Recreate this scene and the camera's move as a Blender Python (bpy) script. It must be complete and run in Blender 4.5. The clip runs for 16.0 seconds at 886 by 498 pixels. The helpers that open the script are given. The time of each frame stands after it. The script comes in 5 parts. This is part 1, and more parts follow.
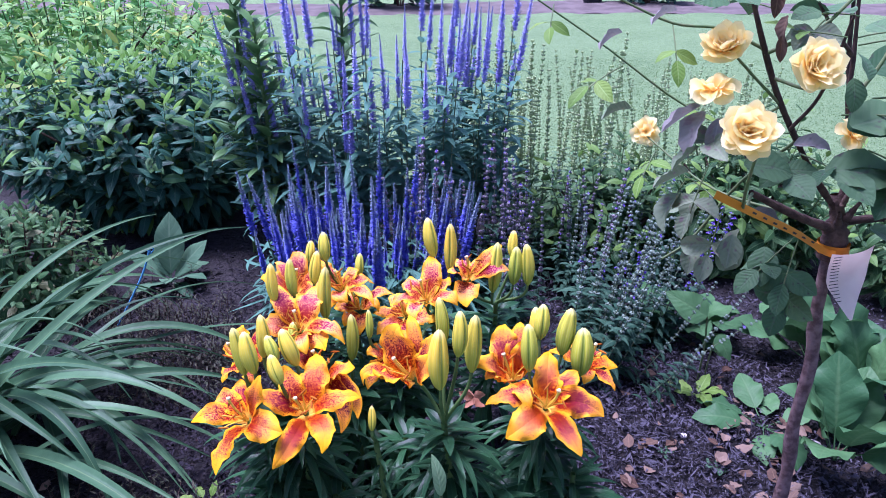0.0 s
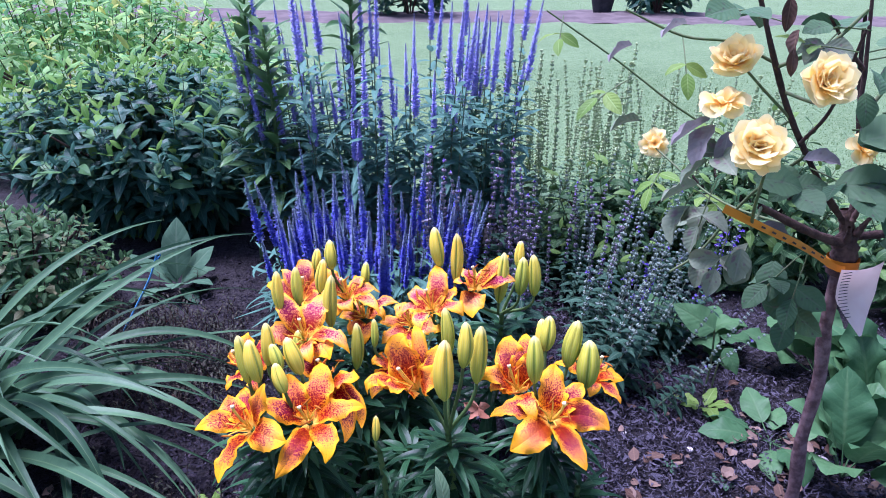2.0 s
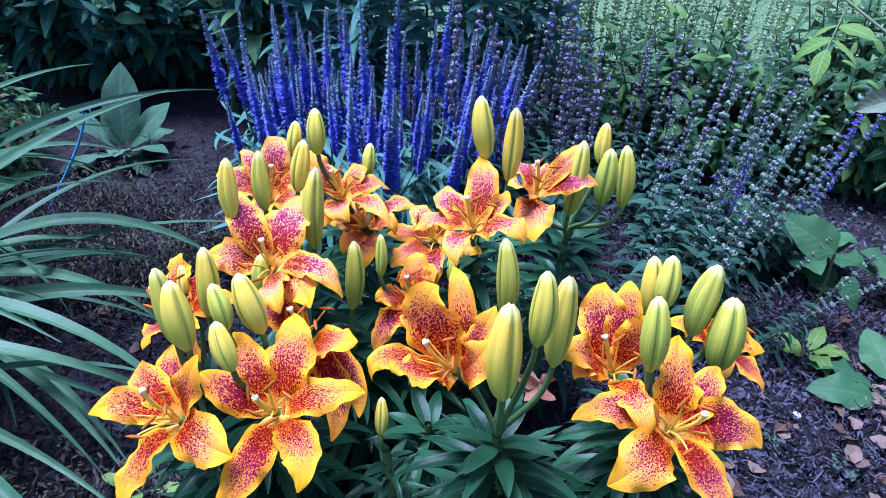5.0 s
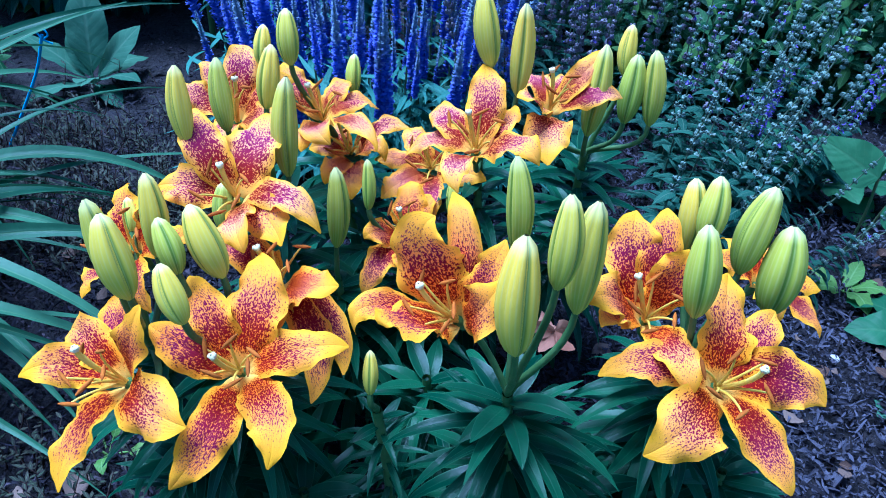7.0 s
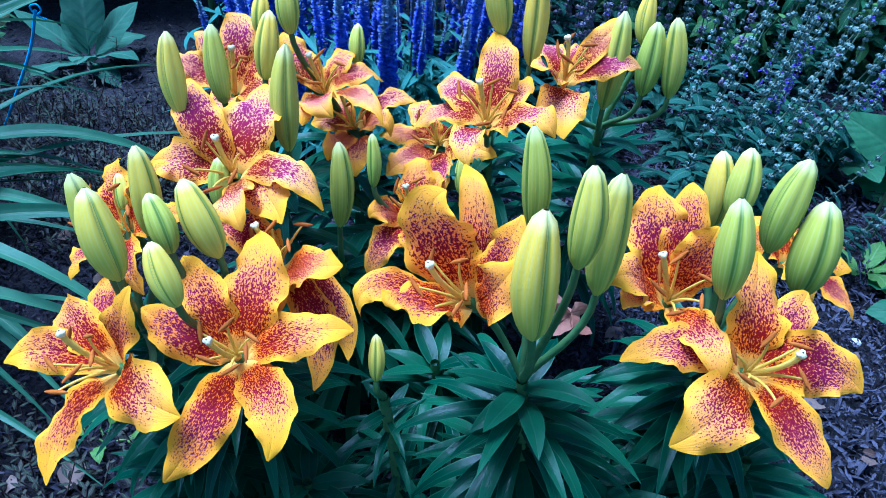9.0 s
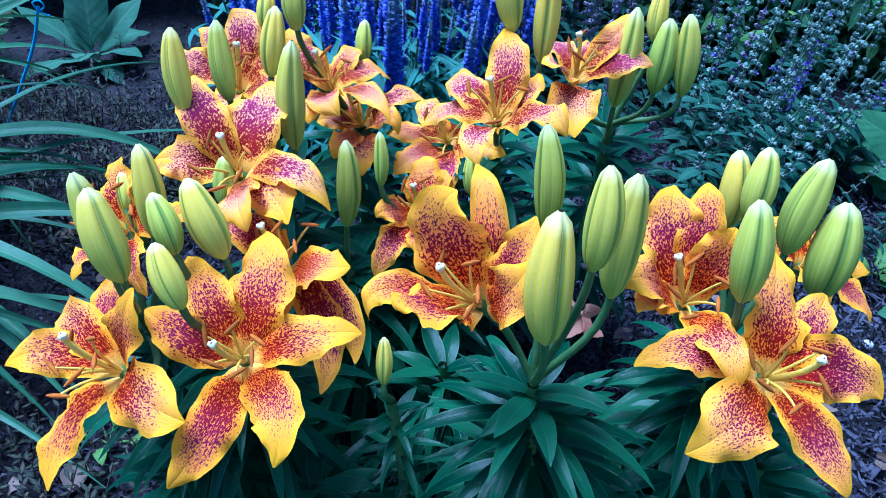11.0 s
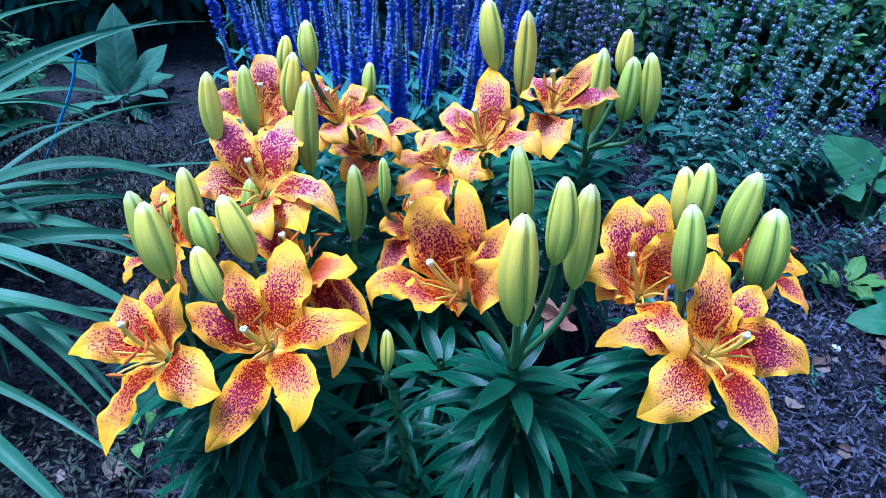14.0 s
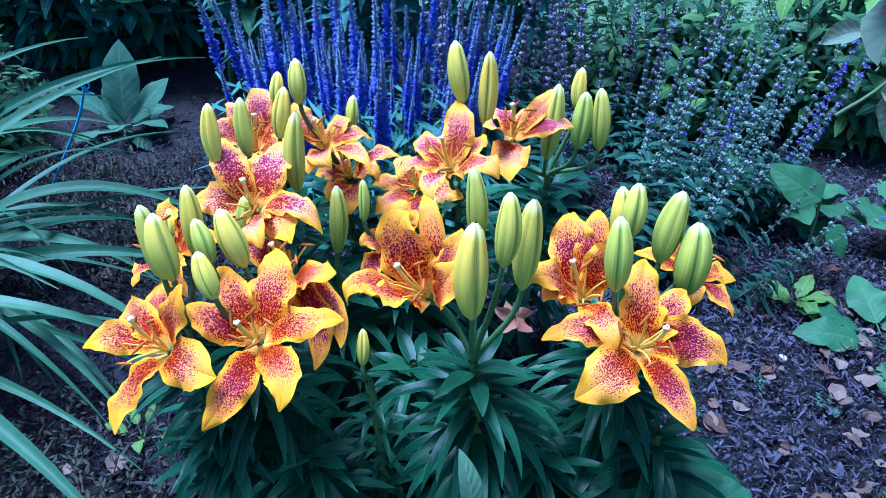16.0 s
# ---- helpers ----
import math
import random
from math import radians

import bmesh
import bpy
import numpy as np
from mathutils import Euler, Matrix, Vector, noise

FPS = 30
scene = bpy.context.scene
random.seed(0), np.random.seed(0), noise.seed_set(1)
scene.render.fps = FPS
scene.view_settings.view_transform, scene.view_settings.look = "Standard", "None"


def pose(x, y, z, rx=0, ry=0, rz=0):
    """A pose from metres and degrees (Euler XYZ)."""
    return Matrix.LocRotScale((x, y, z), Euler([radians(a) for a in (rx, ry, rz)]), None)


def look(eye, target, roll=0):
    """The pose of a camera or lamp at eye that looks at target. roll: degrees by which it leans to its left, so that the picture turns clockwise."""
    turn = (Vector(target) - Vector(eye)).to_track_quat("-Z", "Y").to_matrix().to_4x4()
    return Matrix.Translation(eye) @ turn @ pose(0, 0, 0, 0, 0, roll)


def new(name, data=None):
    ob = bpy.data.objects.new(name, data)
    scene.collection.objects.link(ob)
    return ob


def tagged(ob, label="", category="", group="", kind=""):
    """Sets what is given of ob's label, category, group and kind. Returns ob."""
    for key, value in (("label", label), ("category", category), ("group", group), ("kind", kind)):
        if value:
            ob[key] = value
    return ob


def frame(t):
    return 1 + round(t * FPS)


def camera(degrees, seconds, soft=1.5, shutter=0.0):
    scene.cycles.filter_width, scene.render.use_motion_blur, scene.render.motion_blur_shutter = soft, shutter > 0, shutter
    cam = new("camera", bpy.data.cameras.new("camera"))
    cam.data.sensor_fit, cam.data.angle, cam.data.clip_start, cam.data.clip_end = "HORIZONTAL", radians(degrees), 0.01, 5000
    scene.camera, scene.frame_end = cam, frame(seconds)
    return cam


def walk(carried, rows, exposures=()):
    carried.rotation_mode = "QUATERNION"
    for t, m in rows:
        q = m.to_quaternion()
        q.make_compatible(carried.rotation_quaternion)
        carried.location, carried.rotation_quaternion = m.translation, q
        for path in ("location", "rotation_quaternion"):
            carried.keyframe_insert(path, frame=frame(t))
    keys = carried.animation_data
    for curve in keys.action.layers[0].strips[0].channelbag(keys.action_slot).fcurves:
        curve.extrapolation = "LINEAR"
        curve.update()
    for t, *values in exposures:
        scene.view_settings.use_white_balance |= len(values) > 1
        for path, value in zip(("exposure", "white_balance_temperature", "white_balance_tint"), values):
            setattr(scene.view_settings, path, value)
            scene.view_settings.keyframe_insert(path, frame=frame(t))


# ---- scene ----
cam = camera(61.5, 16.0, 0.95)
PATH = [
    (0, (0.034, 0.057, 0.783), (-0.018, 1.886, -0.025), -0.1),
    (0.5, (0.034, 0.058, 0.786), (-0.013, 1.889, -0.018), -0.0),
    (1, (0.034, 0.056, 0.787), (-0.015, 1.89, -0.009), 0.0),
    (1.5, (0.033, 0.055, 0.788), (-0.024, 1.891, -0.003), 0.1),
    (2, (0.034, 0.061, 0.785), (-0.036, 1.897, -0.005), 0.4),
    (2.5, (0.039, 0.068, 0.781), (-0.05, 1.898, -0.021), 0.8),
    (3, (0.032, 0.092, 0.773), (-0.065, 1.907, -0.061), 1.2),
    (3.5, (0.027, 0.162, 0.755), (-0.053, 1.951, -0.136), 1.8),
    (4, (0.009, 0.261, 0.726), (-0.05, 2.01, -0.242), 2.5),
    (4.5, (-0.014, 0.345, 0.69), (-0.058, 2.05, -0.354), 3.2),
    (5, (-0.027, 0.399, 0.655), (-0.06, 2.062, -0.456), 3.6),
    (5.2, (-0.025, 0.415, 0.646), (-0.055, 2.063, -0.487), 3.8),
    (7.3, (-0.026, 0.475, 0.589), (-0.053, 2.037, -0.659), 2.8),
    (7.5, (-0.023, 0.476, 0.587), (-0.052, 2.035, -0.666), 2.7),
    (8, (-0.022, 0.482, 0.581), (-0.053, 2.034, -0.679), 2.5),
    (8.5, (-0.026, 0.488, 0.576), (-0.057, 2.034, -0.692), 2.6),
    (11, (-0.034, 0.501, 0.568), (-0.074, 2.038, -0.71), 2.6),
    (11.5, (-0.033, 0.493, 0.576), (-0.083, 2.039, -0.692), 2.3),
    (12, (-0.034, 0.483, 0.582), (-0.091, 2.039, -0.674), 2.0),
    (12.5, (-0.032, 0.47, 0.585), (-0.097, 2.036, -0.657), 1.7),
    (13, (-0.03, 0.457, 0.589), (-0.101, 2.033, -0.641), 1.4),
    (13.5, (-0.026, 0.443, 0.596), (-0.1, 2.028, -0.622), 1.3),
    (14, (-0.018, 0.428, 0.602), (-0.095, 2.022, -0.603), 1.1),
    (14.5, (-0.008, 0.414, 0.609), (-0.087, 2.017, -0.585), 1.0),
    (15, (-0.005, 0.398, 0.616), (-0.081, 2.011, -0.564), 1.1),
    (15.5, (-0.002, 0.379, 0.624), (-0.073, 2.008, -0.534), 1.3),
    (16, (0.006, 0.359, 0.633), (-0.061, 2.003, -0.504), 1.5),
]
GRADE = [(0, 1.46, 5500, 50), (3.2, 1.46, 5500, 50), (4.4, 1.43, 5250, 46), (5.2, 1.35, 4800, 32), (7.5, 1.18, 4030, 13), (13, 1.20, 4030, 14), (16, 1.40, 4230, 21)]
walk(cam, [(t, look(eye, target, roll)) for t, eye, target, roll in PATH], GRADE)

# ---- light: open shade under a soft evening sky ----
SUN_UP, SUN_ROUND = 72.0, 300.0
world = bpy.data.worlds.new("sky")
scene.world = world
world.use_nodes = True
sky = world.node_tree.nodes.new("ShaderNodeTexSky")
sky.sky_type, sky.sun_disc = "NISHITA", False
sky.sun_elevation, sky.sun_rotation = radians(SUN_UP), radians(SUN_ROUND)
world.node_tree.links.new(sky.outputs[0], world.node_tree.nodes["Background"].inputs[0])
world.node_tree.nodes["Background"].inputs[1].default_value = 0.070
sun = new("sun", bpy.data.lights.new("sun", "SUN"))
sun.data.energy, sun.data.angle, sun.data.color = 3.6, radians(32), (0.93, 0.97, 1.0)
sun.matrix_world = pose(0, 0, 6, 90 - SUN_UP, 0, 180 - SUN_ROUND)

# ---- materials ----
def nodes_of(name):
    m = bpy.data.materials.new(name)
    m.use_nodes = True
    return m, m.node_tree, m.node_tree.nodes["Principled BSDF"]


def link(tree, a, b):
    tree.links.new(a, b)


def mixed(tree, fac, a, b):
    n = tree.nodes.new("ShaderNodeMix")
    n.data_type = "RGBA"
    for k, v in ((0, fac), (6, a), (7, b)):
        if isinstance(v, (int, float)):
            n.inputs[k].default_value = v
        elif isinstance(v, tuple):
            n.inputs[k].default_value = (*v, 1)
        else:
            link(tree, v, n.inputs[k])
    return n.outputs[2]


def sums(tree, op, a, b=0.0, c=None):
    n = tree.nodes.new("ShaderNodeMath")
    n.operation = op
    for k, v in enumerate((a, b, c)):
        if v is None:
            continue
        if isinstance(v, (int, float)):
            n.inputs[k].default_value = v
        else:
            link(tree, v, n.inputs[k])
    return n.outputs[0]


def ramp(tree, value, lo, hi, a=0.0, b=1.0):
    n = tree.nodes.new("ShaderNodeMapRange")
    n.interpolation_type = "SMOOTHSTEP"
    link(tree, value, n.inputs[0])
    for k, v in enumerate((lo, hi, a, b)):
        n.inputs[k + 1].default_value = v
    return n.outputs[0]


def grain(tree, scale, detail=3.0, coords="Object", rough=0.55):
    c = tree.nodes.new("ShaderNodeTexCoord")
    n = tree.nodes.new("ShaderNodeTexNoise")
    n.inputs["Scale"].default_value, n.inputs["Detail"].default_value, n.inputs["Roughness"].default_value = scale, detail, rough
    link(tree, c.outputs[coords], n.inputs["Vector"])
    return n.outputs["Fac"]


def along(tree):
    c = tree.nodes.new("ShaderNodeTexCoord")
    n = tree.nodes.new("ShaderNodeSeparateXYZ")
    link(tree, c.outputs["UV"], n.inputs[0])
    u, v = n.outputs[0], n.outputs[1]
    return u, sums(tree, "ABSOLUTE", sums(tree, "MULTIPLY_ADD", v, 2.0, -1.0))


def chance(tree, island):
    if island:
        return tree.nodes.new("ShaderNodeNewGeometry").outputs["Random Per Island"]
    return tree.nodes.new("ShaderNodeObjectInfo").outputs["Random"]


def relief(tree, bsdf, value, strength, distance=0.002):
    n = tree.nodes.new("ShaderNodeBump")
    n.inputs["Strength"].default_value, n.inputs["Distance"].default_value = strength, distance
    link(tree, value, n.inputs["Height"])
    link(tree, n.outputs[0], bsdf.inputs["Normal"])


def thin(tree, bsdf, colour, share):
    """Let part of the light through a leaf or petal."""
    t = tree.nodes.new("ShaderNodeBsdfTranslucent")
    link(tree, colour, t.inputs[0])
    m = tree.nodes.new("ShaderNodeMixShader")
    m.inputs[0].default_value = share
    link(tree, bsdf.outputs[0], m.inputs[1])
    link(tree, t.outputs[0], m.inputs[2])
    link(tree, m.outputs[0], tree.nodes["Material Output"].inputs[0])


def leaf_look(name, dark, light, rib=(0.2, 0.3, 0.12), rough=0.45, veins=22.0, share=0.22, island=False, young=None, spots=None, ribs=0.5, rim=None):
    m, tree, b = nodes_of(name)
    u, v = along(tree)
    col = mixed(tree, chance(tree, island), dark, light)
    col = mixed(tree, sums(tree, "MULTIPLY", grain(tree, 60, 4), 0.6), col, tuple(c * 0.55 for c in dark))
    if young:
        col = mixed(tree, ramp(tree, chance(tree, island), 0.84, 0.99), col, young)
    if spots:
        col = mixed(tree, ramp(tree, grain(tree, 70, 2), 0.56, 0.66, 0, 0.85), col, spots)
    mid = ramp(tree, v, 0.02, 0.13, 1, 0)
    side = sums(tree, "SINE", sums(tree, "MULTIPLY", sums(tree, "SUBTRACT", u, sums(tree, "MULTIPLY", v, 0.22)), veins * 6.28))
    fine = ramp(tree, side, 0.75, 1.0, 0, 0.35)
    col = mixed(tree, sums(tree, "MULTIPLY", sums(tree, "MAXIMUM", mid, fine), ribs), col, rib)
    if rim:
        col = mixed(tree, ramp(tree, v, 0.86, 0.96, 0, 0.7), col, rim)
    link(tree, col, b.inputs["Base Color"])
    b.inputs["Roughness"].default_value = rough
    b.inputs["Specular IOR Level"].default_value = 0.16
    relief(tree, b, sums(tree, "ADD", sums(tree, "ADD", sums(tree, "MULTIPLY", side, -0.3), sums(tree, "MULTIPLY", mid, -0.8)), grain(tree, 240, 2)), 0.35, 0.001)
    thin(tree, b, col, share)
    return m


def plain_look(name, a, b2, scale=40.0, rough=0.6, bump=0.3, island=False, metal=0.0, share=0.0):
    m, tree, b = nodes_of(name)
    col = mixed(tree, ramp(tree, grain(tree, scale, 5), 0.35, 0.65), a, b2)
    col = mixed(tree, sums(tree, "MULTIPLY", chance(tree, island), 0.5), col, tuple(c * 0.5 for c in a))
    link(tree, col, b.inputs["Base Color"])
    b.inputs["Roughness"].default_value, b.inputs["Metallic"].default_value = rough, metal
    b.inputs["Specular IOR Level"].default_value = 0.25
    relief(tree, b, grain(tree, scale * 3, 4), bump, 0.002)
    if share:
        thin(tree, b, col, share)
    return m


def petal_look(name, orange, rose, wine):
    m, tree, b = nodes_of(name)
    u, v = along(tree)
    yellow, cream = (0.99, 0.475, 0.0), (0.88, 0.58, 0.12)
    hue = chance(tree, False)
    other = sums(tree, "FRACT", sums(tree, "MULTIPLY", hue, 7.31))
    big = grain(tree, 55, 3)
    # the speckled heart reaches further out on some petals than on others
    reach = sums(tree, "ADD", u, sums(tree, "MULTIPLY", sums(tree, "SUBTRACT", 0.5, other), 0.18))
    reach = sums(tree, "ADD", reach, sums(tree, "MULTIPLY", sums(tree, "SUBTRACT", big, 0.5), 0.55))
    rim = sums(tree, "ADD", v, sums(tree, "MULTIPLY", sums(tree, "SUBTRACT", big, 0.5), 0.5))
    heart = sums(tree, "MULTIPLY", ramp(tree, u, 0.06, 0.24), ramp(tree, reach, 0.46, 1.12, 1, 0))
    heart = sums(tree, "MULTIPLY", heart, ramp(tree, rim, 0.42, 1.20, 1, 0))
    base = mixed(tree, sums(tree, "MULTIPLY", heart, 0.92), yellow, mixed(tree, sums(tree, "MULTIPLY", ramp(tree, u, 0.28, 0.62), sums(tree, "MULTIPLY_ADD", hue, 0.65, 0.35)), orange, rose))
    base = mixed(tree, ramp(tree, u, 0.05, 0.22, 0.9, 0), base, cream)
    vein = sums(tree, "SINE", sums(tree, "MULTIPLY_ADD", v, 34.0, sums(tree, "MULTIPLY", big, 3.0)))
    base = mixed(tree, ramp(tree, vein, 0.1, 1.0, 0, 0.12), base, (0.94, 0.33, 0.001))
    # specks drawn out along the petal, thick in its heart and thin towards the rim
    c = tree.nodes.new("ShaderNodeTexCoord")
    mp = tree.nodes.new("ShaderNodeMapping")
    mp.inputs["Scale"].default_value = (46, 34, 1)
    link(tree, c.outputs["UV"], mp.inputs[0])
    off = tree.nodes.new("ShaderNodeVectorMath")
    off.operation = "ADD"
    link(tree, mp.outputs[0], off.inputs[0])
    link(tree, sums(tree, "MULTIPLY", tree.nodes.new("ShaderNodeObjectInfo").outputs["Random"], 90.0), off.inputs[1])
    n = tree.nodes.new("ShaderNodeTexNoise")
    n.inputs["Scale"].default_value, n.inputs["Detail"].default_value, n.inputs["Roughness"].default_value = 1.0, 2.5, 0.7
    link(tree, off.outputs[0], n.inputs["Vector"])
    thick = sums(tree, "ADD", sums(tree, "MULTIPLY", heart, sums(tree, "MULTIPLY_ADD", other, 0.05, 0.255)), sums(tree, "MULTIPLY", sums(tree, "SUBTRACT", big, 0.5), 0.18))
    level = sums(tree, "SUBTRACT", sums(tree, "ADD", n.outputs["Fac"], thick), 0.72)
    base = mixed(tree, ramp(tree, v, 0.95, 0.985, 0, 0.35), base, (0.94, 0.54, 0.02))
    wine = mixed(tree, ramp(tree, u, 0.30, 0.75), (0.21, 0.001, 0.005), wine)
    col = mixed(tree, ramp(tree, level, -0.008, 0.012, 0, 0.97), base, wine)
    link(tree, col, b.inputs["Base Color"])
    b.inputs["Roughness"].default_value = 0.6
    b.inputs["Specular IOR Level"].default_value = 0.03
    side = sums(tree, "SINE", sums(tree, "MULTIPLY", v, 40.0))
    relief(tree, b, sums(tree, "ADD", sums(tree, "MULTIPLY", side, 0.07), sums(tree, "ADD", ramp(tree, v, 0.0, 0.10), sums(tree, "MULTIPLY", n.outputs["Fac"], 0.6))), 0.4, 0.0008)
    thin(tree, b, col, 0.16)
    return m


def bud_look():
    m, tree, b = nodes_of("lily_bud")
    c = tree.nodes.new("ShaderNodeTexCoord")
    sp = tree.nodes.new("ShaderNodeSeparateXYZ")
    link(tree, c.outputs["UV"], sp.inputs[0])
    u = sp.outputs[0]
    seam = sums(tree, "COSINE", sums(tree, "MULTIPLY", sp.outputs[1], 6.2832 * 3))
    rnd = chance(tree, False)
    green, lime, gold = (0.26, 0.37, 0.030), (0.52, 0.53, 0.050), (0.86, 0.56, 0.035)
    col = mixed(tree, rnd, mixed(tree, ramp(tree, u, 0.1, 0.9), green, lime), mixed(tree, ramp(tree, u, 0.0, 0.8), lime, gold))
    col = mixed(tree, ramp(tree, seam, 0.72, 1.0, 0, 0.85), col, (0.11, 0.20, 0.014))
    col = mixed(tree, ramp(tree, u, 0.82, 1.0, 0, 0.65), col, (0.74, 0.68, 0.30))
    streak = sums(tree, "SINE", sums(tree, "MULTIPLY", sp.outputs[1], 6.2832 * 24))
    col = mixed(tree, ramp(tree, sums(tree, "ADD", streak, grain(tree, 120, 4)), 0.5, 1.8, 0, 0.3), col, (0.58, 0.60, 0.22))
    link(tree, col, b.inputs["Base Color"])
    b.inputs["Roughness"].default_value = 0.5
    b.inputs["Specular IOR Level"].default_value = 0.25
    relief(tree, b, sums(tree, "ADD", seam, grain(tree, 500, 3)), 0.15, 0.001)
    return m


def spike_look(name, low, high, tip, start):
    """Flower spikes: florets from low to high, unopened towards the tip."""
    m, tree, b = nodes_of(name)
    u, v = along(tree)
    col = mixed(tree, chance(tree, True), low, high)
    col = mixed(tree, sums(tree, "MULTIPLY", chance(tree, False), 0.35), col, tuple(c * 0.6 for c in low))
    edge = sums(tree, "ADD", u, sums(tree, "MULTIPLY", sums(tree, "SUBTRACT", chance(tree, True), 0.5), 0.16))
    col = mixed(tree, ramp(tree, edge, start, start + 0.3, 0, 0.9), col, tip)
    link(tree, col, b.inputs["Base Color"])
    b.inputs["Roughness"].default_value = 0.65
    thin(tree, b, col, 0.18)
    return m


def ground_look():
    m, tree, b = nodes_of("mulch")
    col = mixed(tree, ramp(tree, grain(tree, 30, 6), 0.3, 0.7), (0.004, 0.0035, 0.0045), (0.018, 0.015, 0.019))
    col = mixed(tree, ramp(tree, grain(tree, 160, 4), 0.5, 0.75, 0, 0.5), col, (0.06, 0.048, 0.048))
    link(tree, col, b.inputs["Base Color"])
    b.inputs["Roughness"].default_value = 0.9
    relief(tree, b, grain(tree, 90, 6), 1.0, 0.01)
    return m


def lawn_look():
    m, tree, b = nodes_of("turf")
    col = mixed(tree, ramp(tree, grain(tree, 1.6, 5), 0.3, 0.7), (0.098, 0.192, 0.064), (0.134, 0.240, 0.090))
    col = mixed(tree, ramp(tree, grain(tree, 45, 6), 0.45, 0.62, 0, 0.7), col, (0.175, 0.285, 0.115))
    col = mixed(tree, ramp(tree, grain(tree, 18, 6), 0.50, 0.70, 0, 0.35), col, (0.088, 0.178, 0.060))
    link(tree, col, b.inputs["Base Color"])
    b.inputs["Roughness"].default_value = 0.85
    relief(tree, b, grain(tree, 120, 5), 1.0, 0.02)
    return m


def tag_look():
    m, tree, b = nodes_of("tag_card")
    u, v = along(tree)
    col = mixed(tree, ramp(tree, grain(tree, 30, 4), 0.3, 0.8), (0.96, 0.80, 0.73), (0.88, 0.68, 0.62))
    link(tree, col, b.inputs["Base Color"])
    b.inputs["Roughness"].default_value = 0.5
    thin(tree, b, col, 0.5)
    return m


MULCH, TURF = ground_look(), lawn_look()
PETAL = petal_look("lily_petal", (0.98, 0.18, 0.001), (0.98, 0.28, 0.10), (0.17, 0.002, 0.060))
PINK_PETAL = petal_look("pink_lily_petal", (0.98, 0.30, 0.06), (0.98, 0.40, 0.22), (0.24, 0.006, 0.095))
BUD = bud_look()
LILY_LEAF = leaf_look("lily_leaf", (0.010, 0.052, 0.023), (0.050, 0.172, 0.068), rib=(0.08, 0.18, 0.09), rough=0.33, veins=0.0, share=0.28, rim=(0.07, 0.18, 0.08), ribs=0.22)
LILY_STEM = plain_look("lily_stem", (0.07, 0.15, 0.04), (0.12, 0.20, 0.06), 60, 0.5)
FILAMENT = plain_look("filament", (0.95, 0.66, 0.05), (0.95, 0.76, 0.14), 90, 0.5, share=0.2)
ANTHER = plain_look("anther", (0.36, 0.085, 0.004), (0.50, 0.15, 0.008), 300, 0.9)
STIGMA = plain_look("stigma", (0.88, 0.74, 0.34), (0.92, 0.82, 0.50), 300, 0.75)
STRAP = leaf_look("strap_leaf", (0.020, 0.074, 0.036), (0.118, 0.258, 0.124), rib=(0.14, 0.24, 0.10), rough=0.42, veins=0.0, share=0.2)
SHRUB = leaf_look("shrub_leaf", (0.013, 0.068, 0.045), (0.060, 0.200, 0.130), rib=(0.13, 0.25, 0.16), rough=0.42, veins=9, share=0.15, island=True, young=(0.12, 0.25, 0.05))
YOUNG = leaf_look("young_leaf", (0.09, 0.26, 0.05), (0.22, 0.44, 0.08), rib=(0.25, 0.38, 0.15), rough=0.5, veins=8, share=0.3)
GOLD = leaf_look("golden_leaf", (0.10, 0.36, 0.12), (0.42, 0.70, 0.20), rib=(0.3, 0.4, 0.15), rough=0.5, veins=8, share=0.3, island=True, young=(0.42, 0.46, 0.10))
LEAFY = leaf_look("perennial_leaf", (0.022, 0.085, 0.032), (0.080, 0.19, 0.060), rib=(0.2, 0.33, 0.14), rough=0.5, veins=8, island=True, share=0.25, young=(0.15, 0.28, 0.06))
AZALEA = leaf_look("azalea_leaf", (0.040, 0.13, 0.050), (0.12, 0.25, 0.09), rough=0.5, veins=6, island=True, young=(0.16, 0.09, 0.06))
BLUISH = leaf_look("speedwell_leaf", (0.045, 0.175, 0.125), (0.17, 0.39, 0.290), rib=(0.20, 0.32, 0.25), rough=0.5, veins=7, island=True, share=0.3)
SAGE = leaf_look("sage_leaf", (0.015, 0.062, 0.038), (0.056, 0.148, 0.090), rib=(0.15, 0.22, 0.14), rough=0.7, veins=10, island=True)
FELT = leaf_look("felted_leaf", (0.05, 0.125, 0.07), (0.085, 0.18, 0.10), rib=(0.22, 0.32, 0.20), rough=0.85, veins=8, share=0.1, ribs=0.2)
BROAD = leaf_look("broad_leaf", (0.040, 0.132, 0.052), (0.095, 0.225, 0.085), rib=(0.11, 0.21, 0.09), rough=0.5, veins=8, share=0.2, ribs=0.35)
GLOSSY = leaf_look("glossy_leaf", (0.055, 0.155, 0.055), (0.14, 0.29, 0.095), rib=(0.12, 0.22, 0.10), rough=0.38, veins=0, share=0.2, ribs=0.4)
PALE_LEAF = leaf_look("pale_leaf", (0.10, 0.21, 0.10), (0.17, 0.30, 0.15), rib=(0.25, 0.36, 0.2), rough=0.55, veins=7, share=0.2)
LIME = leaf_look("lime_leaf", (0.14, 0.28, 0.05), (0.24, 0.38, 0.08), rib=(0.3, 0.45, 0.15), rough=0.5, veins=7, share=0.3)
